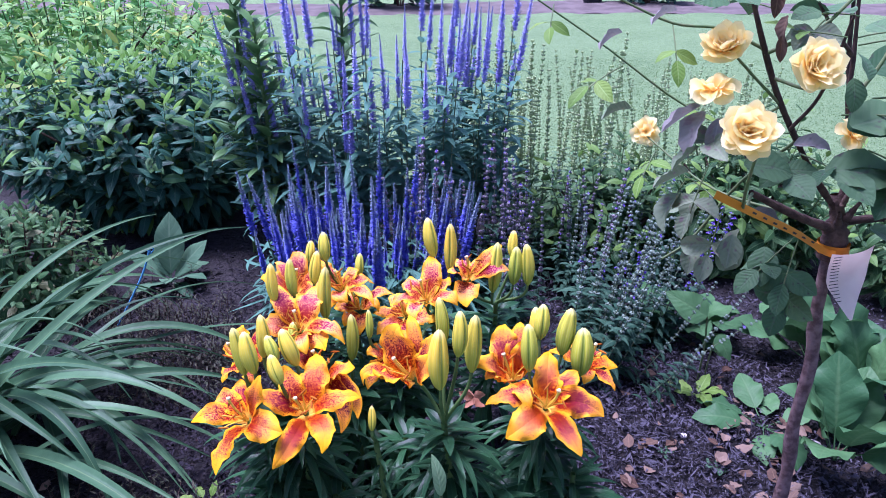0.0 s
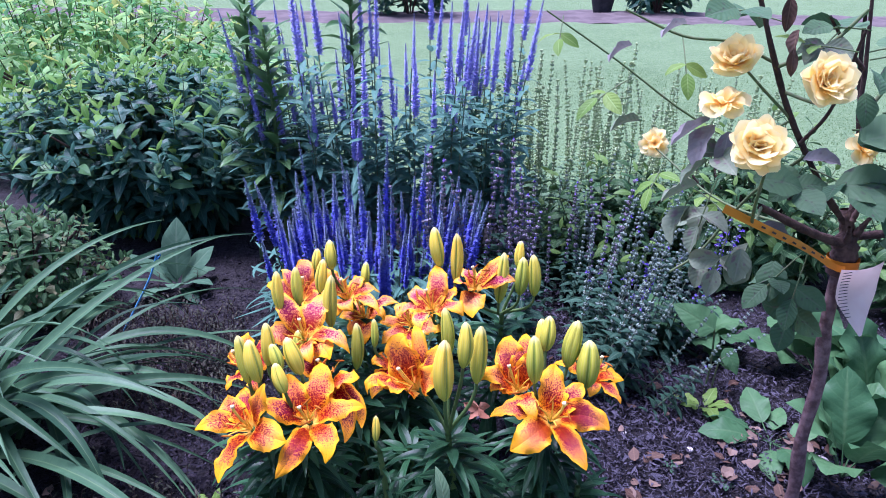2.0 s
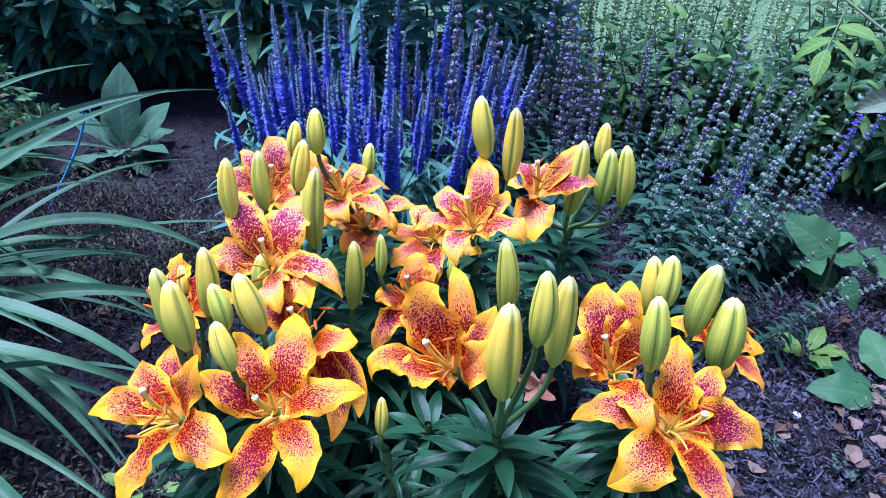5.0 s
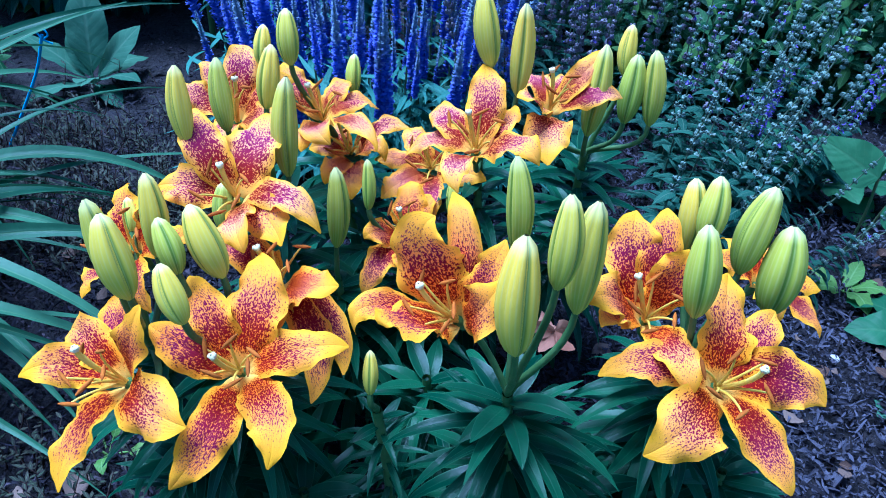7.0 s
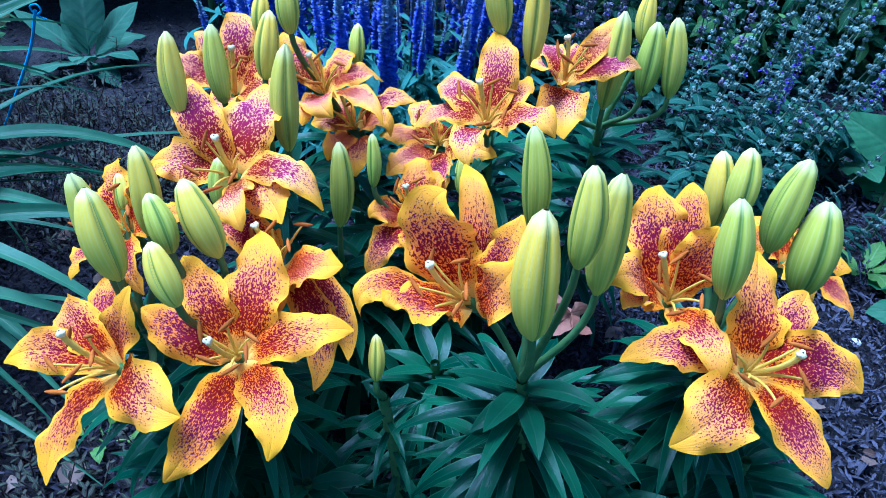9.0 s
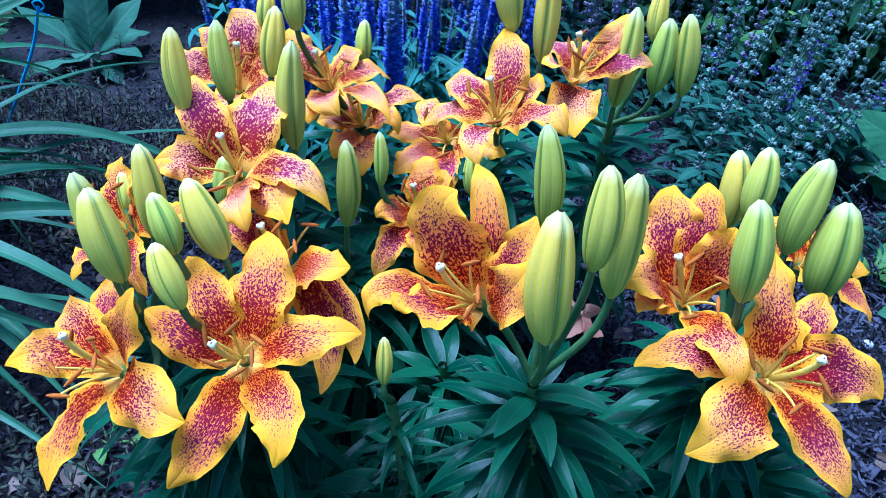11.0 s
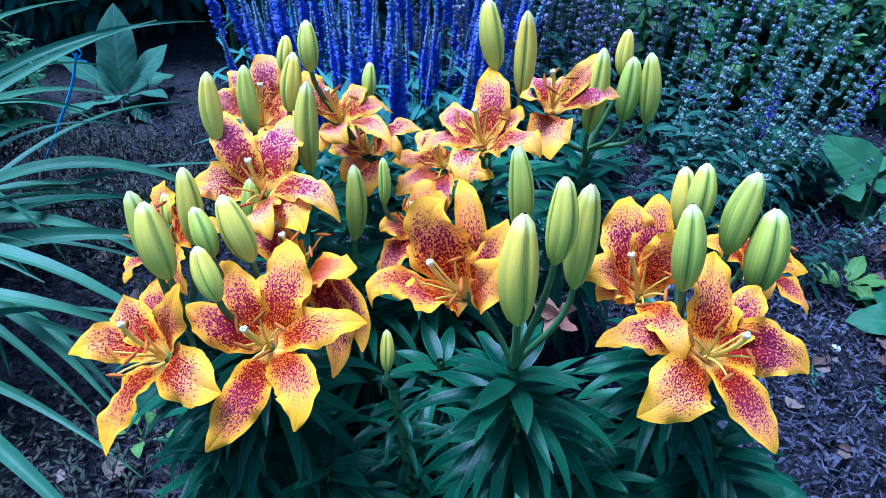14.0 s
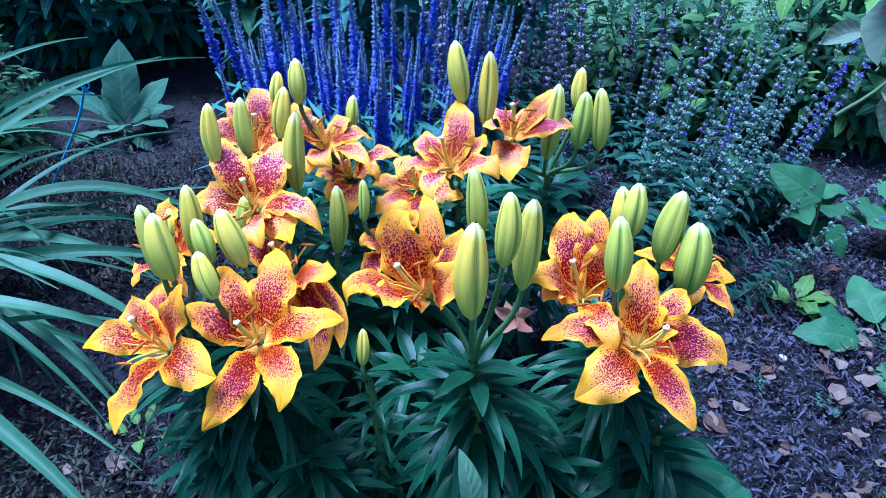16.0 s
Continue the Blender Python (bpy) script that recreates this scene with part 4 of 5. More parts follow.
rng = np.random.default_rng(43)
sage((0.13, 1.50, 0), 0.21, 0.15, 34, MAUVES, 0.66, 0.98, 8, "faded violet sage with grey-mauve seed whorls")
sage((0.26, 1.25, 0), 0.06, 0.06, 9, SAGES[:3], 0.72, 1.0, 8, "leaning sage with pale grey whorls and a few purple florets", (0, 15))
sage((0.42, 1.37, 0), 0.07, 0.06, 11, SAGES[3:], 0.5, 0.76, 9, "sage stalks with violet florets and grey calyces", (0, 10))
sage((0.33, 1.40, 0), 0.11, 0.09, 10, SAGES[:4], 0.60, 0.90, 9, "teal-leaved sage with grey whorls and dull violet tips", (0, 5))
sage((0.34, 1.62, 0), 0.19, 0.11, 20, SAGES[:3], 0.55, 0.85, 8, "grey-green sage stalks standing close behind the others")
sage((0.37, 1.20, 0), 0.05, 0.04, 3, SAGES[:3], 0.50, 0.66, 6, "few sage stalks sprawling low over the mulch", (0, 36))
sage((0.24, 2.05, 0), 0.30, 0.24, 66, PALES, 0.60, 1.06, 8, "pale green seeding sage stalks against the lawn")
sage((0.64, 2.15, 0), 0.26, 0.22, 48, PALES, 0.55, 0.88, 10, "pale green sage stalks gone to seed")


# ---- shrubs ----
def shoot_mesh(mat, stem, length, pairs, leaf, wide, droop, fresh=None):
    s = Shape()
    s.tube(np.array([(0, 0, f * length) for f in np.linspace(0, 1, 4)]), np.linspace(0.0022, 0.001, 4), 5)
    for k in range(pairs * 2):
        f = (k // 2 + 1) / pairs
        a = (k % 2) * math.pi + (k // 2) * 1.57 + rng.uniform(-0.35, 0.35)
        d = np.array([math.cos(a), math.sin(a), 0])
        l = leaf * rng.uniform(0.75, 1.15) * (1.0 if f < 0.8 else 0.65)
        up = rng.uniform(0.1, 0.5) + 0.7 * f * f
        u = np.linspace(0, 1, 7)[:, None]
        s.sheet(np.array([0, 0, f * length]) + d * l * u * (1.1 - 0.3 * f) + UP * l * (up * u - droop * rng.uniform(0.5, 1.3) * u * u), lance(7, l * wide / 2, 0.42), (-d[1], d[0], rng.uniform(-0.4, 0.4)), 5, -0.1, 0.08, 2, rng.uniform(0, 6), 2 if f > 0.99 and fresh else 1, 0, 0.3)
    return s.mesh("shoot", stem, mat, fresh or mat)


def shrub(base, radii, count, meshes, label, category, low=0.05, size=(0.8, 1.15), fill=None, waist=(0.58, 1.1), rise=1.0, shade=None):
    plant = thing("shrub", base, label, category)
    for k in range(9):
        a = 6.283 * k / 9
        e = np.array([math.cos(a) * radii[0] * 0.6, math.sin(a) * radii[1] * 0.6, radii[2] * 0.7])
        s = Shape()
        s.tube(bezier((0.02 * math.cos(a), 0.02 * math.sin(a), -0.01), (e[0] * 0.2, e[1] * 0.2, e[2] * 0.5), (e[0] * 0.7, e[1] * 0.7, e[2] * 0.7), e, 7), np.linspace(0.007, 0.003, 7), 6)
        part("branch", s.mesh("branch", DARK_BARK), plant)
    if fill:
        s = Shape()
        for k in range(fill[0]):
            d = unit(rng.normal(0, 1, 3) * (1, 1, 0.9))
            p = d * np.array(radii) * rng.uniform(0.45, 0.93)
            p[2] = abs(p[2]) * 0.90 + radii[2] * 0.04
            p[:2] *= min(1.0, waist[0] + 0.02 + waist[1] * p[2] / radii[2])
            o = unit(d + rng.normal(0, 0.5, 3) + (0, 0, 0.2))
            l = fill[1] * rng.uniform(0.7, 1.2)
            u = np.linspace(0, 1, 5)[:, None]
            s.sheet(p + o * l * u - UP * l * 0.35 * u * u, lance(5, l * 0.19, 0.42), np.cross(o, UP) + 0.01, 3, 0, 0, 1, 0, 0, 0, 0.3)
        tagged(part("inner_foliage", s.mesh("inner_foliage", fill[2]), plant), kind="stuff")
    for k in range(count):
        z = low + (1 - low) * ((k + rng.random()) / count) ** rise
        a = rng.uniform(0, 6.283)
        deep = rng.uniform(0.72, 1.0)
        rr = math.sqrt(max(0.0, 1 - z * z)) * deep * min(1.0, waist[0] + waist[1] * z)
        p = Vector((radii[0] * rr * math.cos(a), radii[1] * rr * math.sin(a), radii[2] * z * deep * rng.uniform(0.85, 1.08)))
        d = Vector((math.cos(a) * rr * 0.9, math.sin(a) * rr * 0.9, 0.55 + z + rng.uniform(-0.2, 0.18)))
        pick = shade if shade and k < count * 0.35 else meshes
        part("shoot", pick[k % len(pick)], plant, facing(p - d.normalized() * 0.06, d, rng.uniform(0, 360), rng.uniform(*size)))
    return plant


rng = np.random.default_rng(44)
SHOOTS = [shoot_mesh(SHRUB, TWIG, 0.15, 5, 0.080, 0.36, 0.42, YOUNG) for _ in range(6)]
CALM = [shoot_mesh(SHRUB, TWIG, 0.15, 4, 0.080, 0.36, 0.42) for _ in range(3)]
GOLDS = [shoot_mesh(GOLD, TWIG, 0.13, 6, 0.064, 0.33, 0.4) for _ in range(4)]
SPRIGS = [shoot_mesh(AZALEA, DARK_BARK, 0.07, 5, 0.037, 0.42, 0.3) for _ in range(4)]
GREENS = [shoot_mesh(LEAFY, TWIG, 0.13, 6, 0.052, 0.34, 0.5) for _ in range(4)]
shrub((-0.86, 2.10, 0), (0.60, 0.48, 0.44), 400, SHOOTS, "dense shrub with pointed dark green leaves and fresh tips", "shrub", 0.06, (0.55, 0.85), (3600, 0.07, SHRUB), (0.30, 1.08), 0.5, CALM)
shrub((-1.45, 2.85, 0), (0.95, 0.65, 0.66), 330, GOLDS, "loose shrub with yellow-green leaves behind the darker one", "shrub", 0.2, (0.8, 1.15), (1500, 0.06, GOLD))
shrub((-0.97, 1.50, 0), (0.28, 0.20, 0.27), 150, SPRIGS, "low azalea with small leaves and reddish twigs", "azalea", 0.0, (0.8, 1.15), (900, 0.03, AZALEA))
shrub((0.72, 1.78, 0), (0.26, 0.20, 0.34), 90, GREENS, "leafy green perennial behind the rose", "perennial", 0.0, (0.8, 1.15), (500, 0.05, LEAFY))
shrub((0.40, 1.76, 0), (0.22, 0.14, 0.25), 60, GREENS, "leafy green perennial among the seeding sages", "perennial", 0.0, (0.8, 1.15), (400, 0.05, LEAFY))
shrub((1.15, 1.60, 0), (0.30, 0.28, 0.34), 90, GREENS, "leafy green perennial beside the rose", "perennial", 0.0, (0.8, 1.15), (500, 0.05, LEAFY))


def leafy_stem(base, height, count, length, width, label, lean=(0.0, 0.0)):
    plant = thing("lily", base, label, "lily", "tall lilies without flowers")
    line = curve([(0, 0, -0.01), (lean[0] * 0.4, lean[1] * 0.4, height * 0.5), (lean[0], lean[1], height)], 12)
    s = Shape()
    s.tube(line, np.linspace(0.006, 0.003, 12), 7)
    part("stem", s.mesh("stem", LILY_STEM), plant)
    kinds = [leaf_mesh("leaf", GLOSSY, length, width, d, 0.42, 9, 5, -0.1, 0.3, 0.05) for d in (30, 60, 90)]
    for k in range(count):
        f = 0.32 + 0.68 * k / count
        i = min(int(f * 11), 10)
        at = line[i] + (line[i + 1] - line[i]) * (f * 11 - i)
        part("leaf", kinds[k % 3], plant, outward(Vector(at), k * 137.5, 15 + 30 * f + rng.uniform(-10, 10), rng.uniform(-20, 20), 1.05 - 0.35 * f))
    return plant


leafy_stem((-0.50, 1.80, 0), 0.64, 48, 0.130, 0.036, "tall unopened lily stem with broad glossy leaves", (0.01, 0.02))
leafy_stem((-0.41, 1.74, 0), 0.58, 44, 0.120, 0.032, "tall unopened lily stem with broad glossy leaves", (-0.02, 0.0))
leafy_stem((-0.27, 1.92, 0), 0.76, 46, 0.135, 0.036, "tall unopened lily stem with broad glossy leaves", (0.01, 0.0))


# ---- broad-leaved plants ----
def rosette(name, base, leaves, mat, length, width, rises, label, category, stalk=0.03, turn=0.0):
    plant = thing(name, base, label, category)
    kinds = [leaf_mesh("leaf", mat, length, width, d, 0.45, 15, 9, -0.15, 0.18, 0.20, stalk) for d in (20, 50, 85)]
    for k in range(leaves):
        part("leaf", kinds[k % 3], plant, outward(Vector((0, 0, 0.006)), turn + k * 137.5 + rng.uniform(-15, 15), rng.uniform(*rises), rng.uniform(-20, 20), rng.uniform(0.7, 1.1)))
    return plant


def mullein(base):
    plant = thing("mullein", base, "young mullein with soft felted grey-green leaves", "mullein")
    long, short = (leaf_mesh("leaf", FELT, 0.130, 0.060, d, 0.50, 13, 7, -0.15, 0.18, 0.08, 0.02) for d in (18, 50))
    for kind, heading, rise, roll, size in ((long, 95, 74, 0, 1.1), (long, 30, 48, 25, 0.85), (short, -15, 30, -10, 0.72), (long, 165, 36, 15, 0.95), (short, 220, 12, 10, 0.85), (short, 285, 40, 0, 0.6), (short, -40, 8, 0, 0.6), (long, 130, 60, -10, 0.7), (short, 60, 20, 0, 0.8)):
        part("leaf", kind, plant, outward(Vector((0, 0, 0.01)), heading, rise, roll, size))
    return plant


rng = np.random.default_rng(45)
mullein((-0.645, 1.60, 0))
rosette("foxglove", (0.54, 1.09, 0), 10, BROAD, 0.085, 0.046, (0, 25), "foxglove rosette of broad green leaves by the rose", "foxglove", 0.04)
rosette("foxglove", (0.70, 1.30, 0), 14, BROAD, 0.13, 0.085, (25, 70), "foxglove with large upright green leaves", "foxglove", 0.05, 70)
rosette("foxglove", (0.73, 1.15, 0), 12, BROAD, 0.14, 0.092, (38, 78), "foxglove with large veined green leaves", "foxglove", 0.06, 20)
rosette("foxglove", (0.62, 1.01, 0), 9, BROAD, 0.12, 0.078, (25, 68), "foxglove with large leaves beside the rose trunk", "foxglove", 0.05, 40)
rosette("foxglove", (0.50, 1.42, 0), 12, BROAD, 0.10, 0.055, (10, 50), "foxglove rosette in the shade of the sages", "foxglove", 0.04, 10)
rosette("seedling", (0.455, 1.18, 0), 6, LIME, 0.055, 0.026, (15, 45), "bright green seedling with pointed leaves", "seedling", 0.01)
rosette("seedling", (0.43, 0.985, 0), 6, FELT, 0.020, 0.014, (5, 40), "tiny pale green seedling on the mulch", "seedling", 0.005)
rosette("seedling", (0.36, 1.02, 0), 5, FELT, 0.014, 0.010, (5, 40), "tiny pale green seedling on the mulch", "seedling", 0.005)
rosette("seedling", (0.44, 0.86, 0), 6, FELT, 0.014, 0.010, (5, 40), "tiny pale green seedling on the mulch", "seedling", 0.005)
rosette("seedling", (-0.33, 0.88, 0), 5, LIME, 0.026, 0.012, (15, 60), "small bright green seedling under the strap leaves", "seedling", 0.02)


def hollyhock(base):
    """Broad toothed leaves on upright stalks."""
    plant = thing("hollyhock", base, "young hollyhock with broad rounded toothed leaves", "hollyhock")
    for foot, heading, rise, size in (((0.0, 0.035, 0.084), -95, -14, 0.86), ((0.03, 0.01, 0.055), -30, -5, 0.6), ((-0.02, -0.02, 0.04), -160, 5, 0.5)):
        s = Shape()
        s.tube(curve([(0, 0, -0.01), (foot[0] * 0.3, foot[1] * 0.5, foot[2] * 0.6), foot], 7), 0.0018, 6)
        part("leaf_stalk", s.mesh("leaf_stalk", TWIG), plant)
        n, l = 19, 0.085 * size
        u = np.linspace(0, 1, n)
        w = 0.046 * size * np.clip(np.sin(np.pi * (0.12 + 0.88 * u ** 0.85)) ** 0.55, 0.02, 1) * (1 + 0.05 * np.sin(u * 60))
        s = Shape()
        s.sheet(leaf_line(l, 30, n), w, (1, 0, 0), 9, -0.05, 0.10, 3, 1.0, 0, 0, 0.10)
        part("leaf", s.mesh("leaf", HOLLY), plant, outward(Vector(foot), heading, rise))
    return plant


hollyhock((0.212, 0.812, 0))


def tall_seedling(base):
    plant = thing("seedling", base, "thin seedling with two large heart-shaped leaves", "seedling")
    s = Shape()
    s.tube(curve([(0, 0, -0.01), (0.004, 0, 0.07), (0.0, 0.0, 0.13)], 8), 0.0018, 6)
    s.tube(curve([(0.012, 0.0, -0.01), (0.016, 0, 0.05), (0.022, -0.004, 0.095)], 8), 0.0015, 6)
    part("stem", s.mesh("stem", TWIG), plant)
    big = leaf_mesh("leaf", BROAD, 0.085, 0.05, 25, 0.32, 11, 7, -0.1, 0.2, 0.08)
    part("leaf", big, plant, outward(Vector((0, 0, 0.13)), 160, 28, -52, 1.0))
    part("leaf", big, plant, outward(Vector((0.022, -0.004, 0.095)), -50, -45, 20, 0.62))
    return plant



def weed(base, height, lean):
    """A tall soft weed with pale upright leaves round its top."""
    plant = thing("weed", base, "tall pale green weed with soft upright leaves before the lilies", "weed")
    line = curve([(0, 0, -0.01), (lean * 0.3, 0.004, height * 0.5), (lean, 0, height)], 10)
    s = Shape()
    s.tube(line, np.linspace(0.0028, 0.0016, 10), 7)
    part("stem", s.mesh("stem", TWIG), plant)
    kinds = [leaf_mesh("leaf", PALE_LEAF, 0.052, 0.017, d, 0.42, 11, 5, -0.1, 0.3, 0.06) for d in (10, 35)]
    for k in range(12):
        f = 0.40 + 0.60 * k / 11
        at = Vector(line[min(int(f * 9), 9)])
        part("leaf", kinds[k % 2], plant, outward(at, k * 137.5 + 40, 25 + 50 * f ** 2, rng.uniform(-15, 15), 1.15 - 0.35 * f))
    return plant


weed((0.020, 0.612, 0), 0.280, -0.004)
tall_seedling((0.475, 1.245, 0))

# ---- low carpet of brownish sprigs ----
def carpet(count):
    s = Shape()
    spots = ((-0.42, 0.80, 0.09), (-0.50, 1.22, 0.10), (-0.36, 1.28, 0.07), (-0.62, 1.40, 0.09), (-0.32, 0.70, 0.05))
    for k in range(count):
        cx, cy, r = spots[k % 5]
        c = np.array([rng.normal(cx, r), rng.normal(cy, r * 0.7), 0.0])
        h = rng.uniform(0.02, 0.055)
        top = c + np.array([rng.normal(0, 0.012), rng.normal(0, 0.012), h])
        s.tube(np.array([c, (c + top) / 2 + (0.002, 0, 0), top]), [0.0009, 0.0007, 0.0005], 4)
        for i in range(5):
            a, f = rng.uniform(0, 6.283), 0.35 + 0.16 * i
            p = c + (top - c) * f
            d = np.array([math.cos(a), math.sin(a), 0.5]) * rng.uniform(0.005, 0.010)
            s.sheet(np.array([p, p + d * 0.5, p + d]), [0.0006, 0.0018, 0.0003], (-d[1], d[0], 0), 2, slot=1)
    return s


SPRIG_LEAF = leaf_look("sprig_leaf", (0.035, 0.045, 0.030), (0.085, 0.075, 0.055), rough=0.6, veins=0, island=True)
tagged(new("ground_cover", carpet(1500).mesh("ground_cover", DARK_BARK, SPRIG_LEAF)), "low carpet of brownish creeping sprigs on the mulch", "ground cover", "", "stuff")

# ---- things lying on the mulch ----
def dry_leaf_mesh():
    s = Shape()
    line = leaf_line(0.04, rng.uniform(-50, 50), 7)
    s.sheet(line, lance(7, 0.012, 0.45), (1, 0, 0), 5, rng.uniform(-0.5, 0.8), 0.25, 1.7, rng.uniform(0, 6), 0, rng.uniform(-0.6, 0.6), 0.18)
    return s.mesh("fallen_leaf", DRY)


DRIED = [dry_leaf_mesh() for _ in range(6)]
rng = np.random.default_rng(47)
for k in range(170):
    x, y = (rng.uniform(0.15, 0.85), rng.uniform(0.8, 1.35)) if k < 95 else (rng.normal(0.50, 0.13), rng.normal(1.02, 0.10)) if k < 140 else (rng.uniform(-0.6, 0.1), rng.uniform(0.62, 1.6))
    ob = new("fallen_leaf", DRIED[k % 6])
    ob.matrix_basis = pose(x, y, 0.016, rng.uniform(-15, 15), rng.uniform(-20, 20), rng.uniform(0, 360)) @ Matrix.Scale(rng.uniform(0.25, 0.7) if k < 95 or k > 139 else rng.uniform(0.3, 0.85), 4)
    tagged(ob, "small curled brown leaf fallen on the mulch", "leaf", "fallen leaves")

ob = new("fallen_leaf", DRIED[2])
ob.matrix_basis = pose(-0.335, 0.825, 0.016, 5, 12, 20) @ Matrix.Scale(0.85, 4)
tagged(ob, "broad curled brown leaf fallen beside a stick", "leaf", "fallen leaves")

ob = new("fallen_flower", None)
tagged(ob, "withered brown lily flower caught among the leaves", "flower")
ob.matrix_basis = pose(0.050, 0.855, 0.224, 30, 10, 40)
WITHERED = [m3.copy() for m3 in DRIED[:3]]
for m3 in WITHERED:
    m3.materials[0] = FADED
for k in range(5):
    part("petal", WITHERED[k % 3], ob, outward(Vector((0, 0, 0)), 72 * k, -10 - 25 * (k % 2), 35 - 50 * (k % 3), 0.5))


def pebble(at, size):
    bm = bmesh.new()
    bmesh.ops.create_icosphere(bm, subdivisions=3, radius=size)
    for v in bm.verts:
        v.co *= 1 + 0.25 * noise.noise(v.co * 60 + Vector((*at, 0)) * 9)
        v.co.z *= 0.6
    me = bpy.data.meshes.new("pebble")
    bm.to_mesh(me)
    bm.free()
    me.materials.append(STONE)
    ob = new("pebble", me)
    ob.location = (at[0], at[1], 0.010)
    tagged(ob, "pale pebble lying on the dark mulch", "pebble", "pebbles")


for at, size in (((0.602, 1.041), 0.011), ((0.40, 1.06), 0.006), ((0.35, 1.04), 0.005), ((0.52, 1.00), 0.006), ((0.43, 0.93), 0.005), ((0.30, 1.10), 0.005)):
    pebble(at, size)
s = Shape()
s.tube(curve([(-0.332, 0.820, 0.012), (-0.29, 0.818, 0.015), (-0.25, 0.823, 0.011)], 8), [0.002, 0.0024, 0.0022, 0.0024, 0.002, 0.0023, 0.002, 0.0015], 7)
tagged(new("twig", s.mesh("twig", CHIP)), "thin grey stick lying on the mulch", "twig")


rng = np.random.default_rng(46)


# ---- standard rose ----
def rose_petal(length, rise, width, g):
    """A rose petal growing along x from the heart of its bloom."""
    l, e, s = length, radians(rise), Shape()
    d = np.array([1.0, 0, 0])
    line = bezier((0, 0, 0), d * l * 0.55 * math.cos(e) + UP * l * 0.30, d * l * 0.85 * math.cos(e) + UP * l * (math.sin(e) + 0.05), d * l * math.cos(e) * 1.1 + UP * l * (math.sin(e) - 0.06), 9)
    u = np.linspace(0, 1, 9)
    w = width * (0.15 + 0.85 * np.sin(np.pi * u ** 0.9 * 0.74) ** 0.9) * np.where(u > 0.98, 0.7, 1)
    s.sheet(line, w, (0, 1, 0), 9, -0.60 if rise > 40 else -0.42, 0.07, g.uniform(0.8, 1.8), g.uniform(0, 6), 0, g.uniform(-0.2, 0.18))
    return s.mesh("petal", ROSE)


HEART = Shape()
HEART.tube(np.array([(0, 0, -0.016), (0, 0, -0.009), (0, 0, -0.002), (0, 0, 0.003)]), [0.002, 0.0055, 0.005, 0.002], 9)
HEART = HEART.mesh("bloom", TWIG)


def rose_bloom(parent, m, layers, seed):
    g = np.random.default_rng(seed)
    head = part("bloom", HEART, parent, m, "pale apricot rose bloom")
    for ring, (count, length, rise, width) in enumerate(layers):
        kinds = [rose_petal(length * q3, rise + d3, width, g) for q3, d3 in ((0.92, -7), (1.06, 6))]
        for k in range(count):
            part("petal", kinds[k % 2], head, pose(0, 0, 0, 0, 0, 360 * (k + 0.5 * (ring % 2)) / count + g.uniform(-14, 14)))


FULL = [(5, 0.032, 16, 0.031), (5, 0.031, 36, 0.029), (4, 0.028, 54, 0.025), (4, 0.024, 68, 0.019), (3, 0.018, 80, 0.012)]
LOOSE = [(6, 0.034, -5, 0.018), (5, 0.030, 15, 0.016), (4, 0.022, 45, 0.010)]
RLEAVES = [leaf_mesh("leaf", ROSE_LEAF, 0.05, 0.032, d, 0.45, 9, 5, -0.1, 0.25, 0.08) for d in (15, 45)]
WLEAVES = [leaf_mesh("leaf", WILTED, 0.045, 0.026, d, 0.45, 9, 5, 0.3, 0.35, 0.12) for d in (10, 50)]
DLEAVES = [leaf_mesh("leaf", DUSKY, 0.045, 0.021, d, 0.45, 9, 5, 0.3, 0.45, 0.18) for d in (10, 40)]
SLEAVES = [leaf_mesh("leaf", DRY, 0.032, 0.012, d, 0.45, 9, 5, 0.5, 0.4, 0.2) for d in (20, 60)]
LLEAVES = [leaf_mesh("leaf", LIME, 0.04, 0.018, d, 0.45, 9, 5, -0.1, 0.25, 0.08) for d in (20, 50)]

ROSE_AT = (0.478, 0.88, 0.0)
rose = thing("standard_rose", ROSE_AT, "standard rose with apricot blooms, bare brown trunk and dull spotted leaves", "rose")


def rel(p):
    return np.array(p, float) - np.array(ROSE_AT)


def limb(name, points, r0, r1, mat, knots=0.0):
    s = Shape()
    n = 16
    line = curve([rel(p) for p in points], n)
    rad = np.linspace(r0, r1, n) * (1 + knots * rng.uniform(-1, 1, n))
    s.tube(line, rad, 9)
    return part(name, s.mesh(name, mat), rose)


limb("trunk", [(0.476, 0.88, -0.02), (0.482, 0.881, 0.09), (0.477, 0.883, 0.17), (0.482, 0.884, 0.26), (0.474, 0.884, 0.34), (0.475, 0.884, 0.43)], 0.0092, 0.0084, BARK, 0.13)
limb("graft", [(0.474, 0.884, 0.41), (0.476, 0.884, 0.435), (0.474, 0.886, 0.462), (0.470, 0.89, 0.49)], 0.0145, 0.009, DARK_BARK, 0.34)
for a, b, w in (((0.472, 0.876, 0.455), (0.463, 0.862, 0.478), 0.0052), ((0.480, 0.878, 0.462), (0.488, 0.866, 0.492), 0.0048), ((0.474, 0.88, 0.48), (0.478, 0.872, 0.512), 0.0040)):
    limb("stub", [a, tuple((p + q) / 2 + 0.001 for p, q in zip(a, b)), b], w, w * 0.3, DARK_BARK, 0.22)
limb("branch", [(0.472, 0.886, 0.47), (0.43, 0.875, 0.52), (0.375, 0.86, 0.60), (0.345, 0.855, 0.66), (0.315, 0.85, 0.73)], 0.0040, 0.0028, DARK_BARK, 0.2)
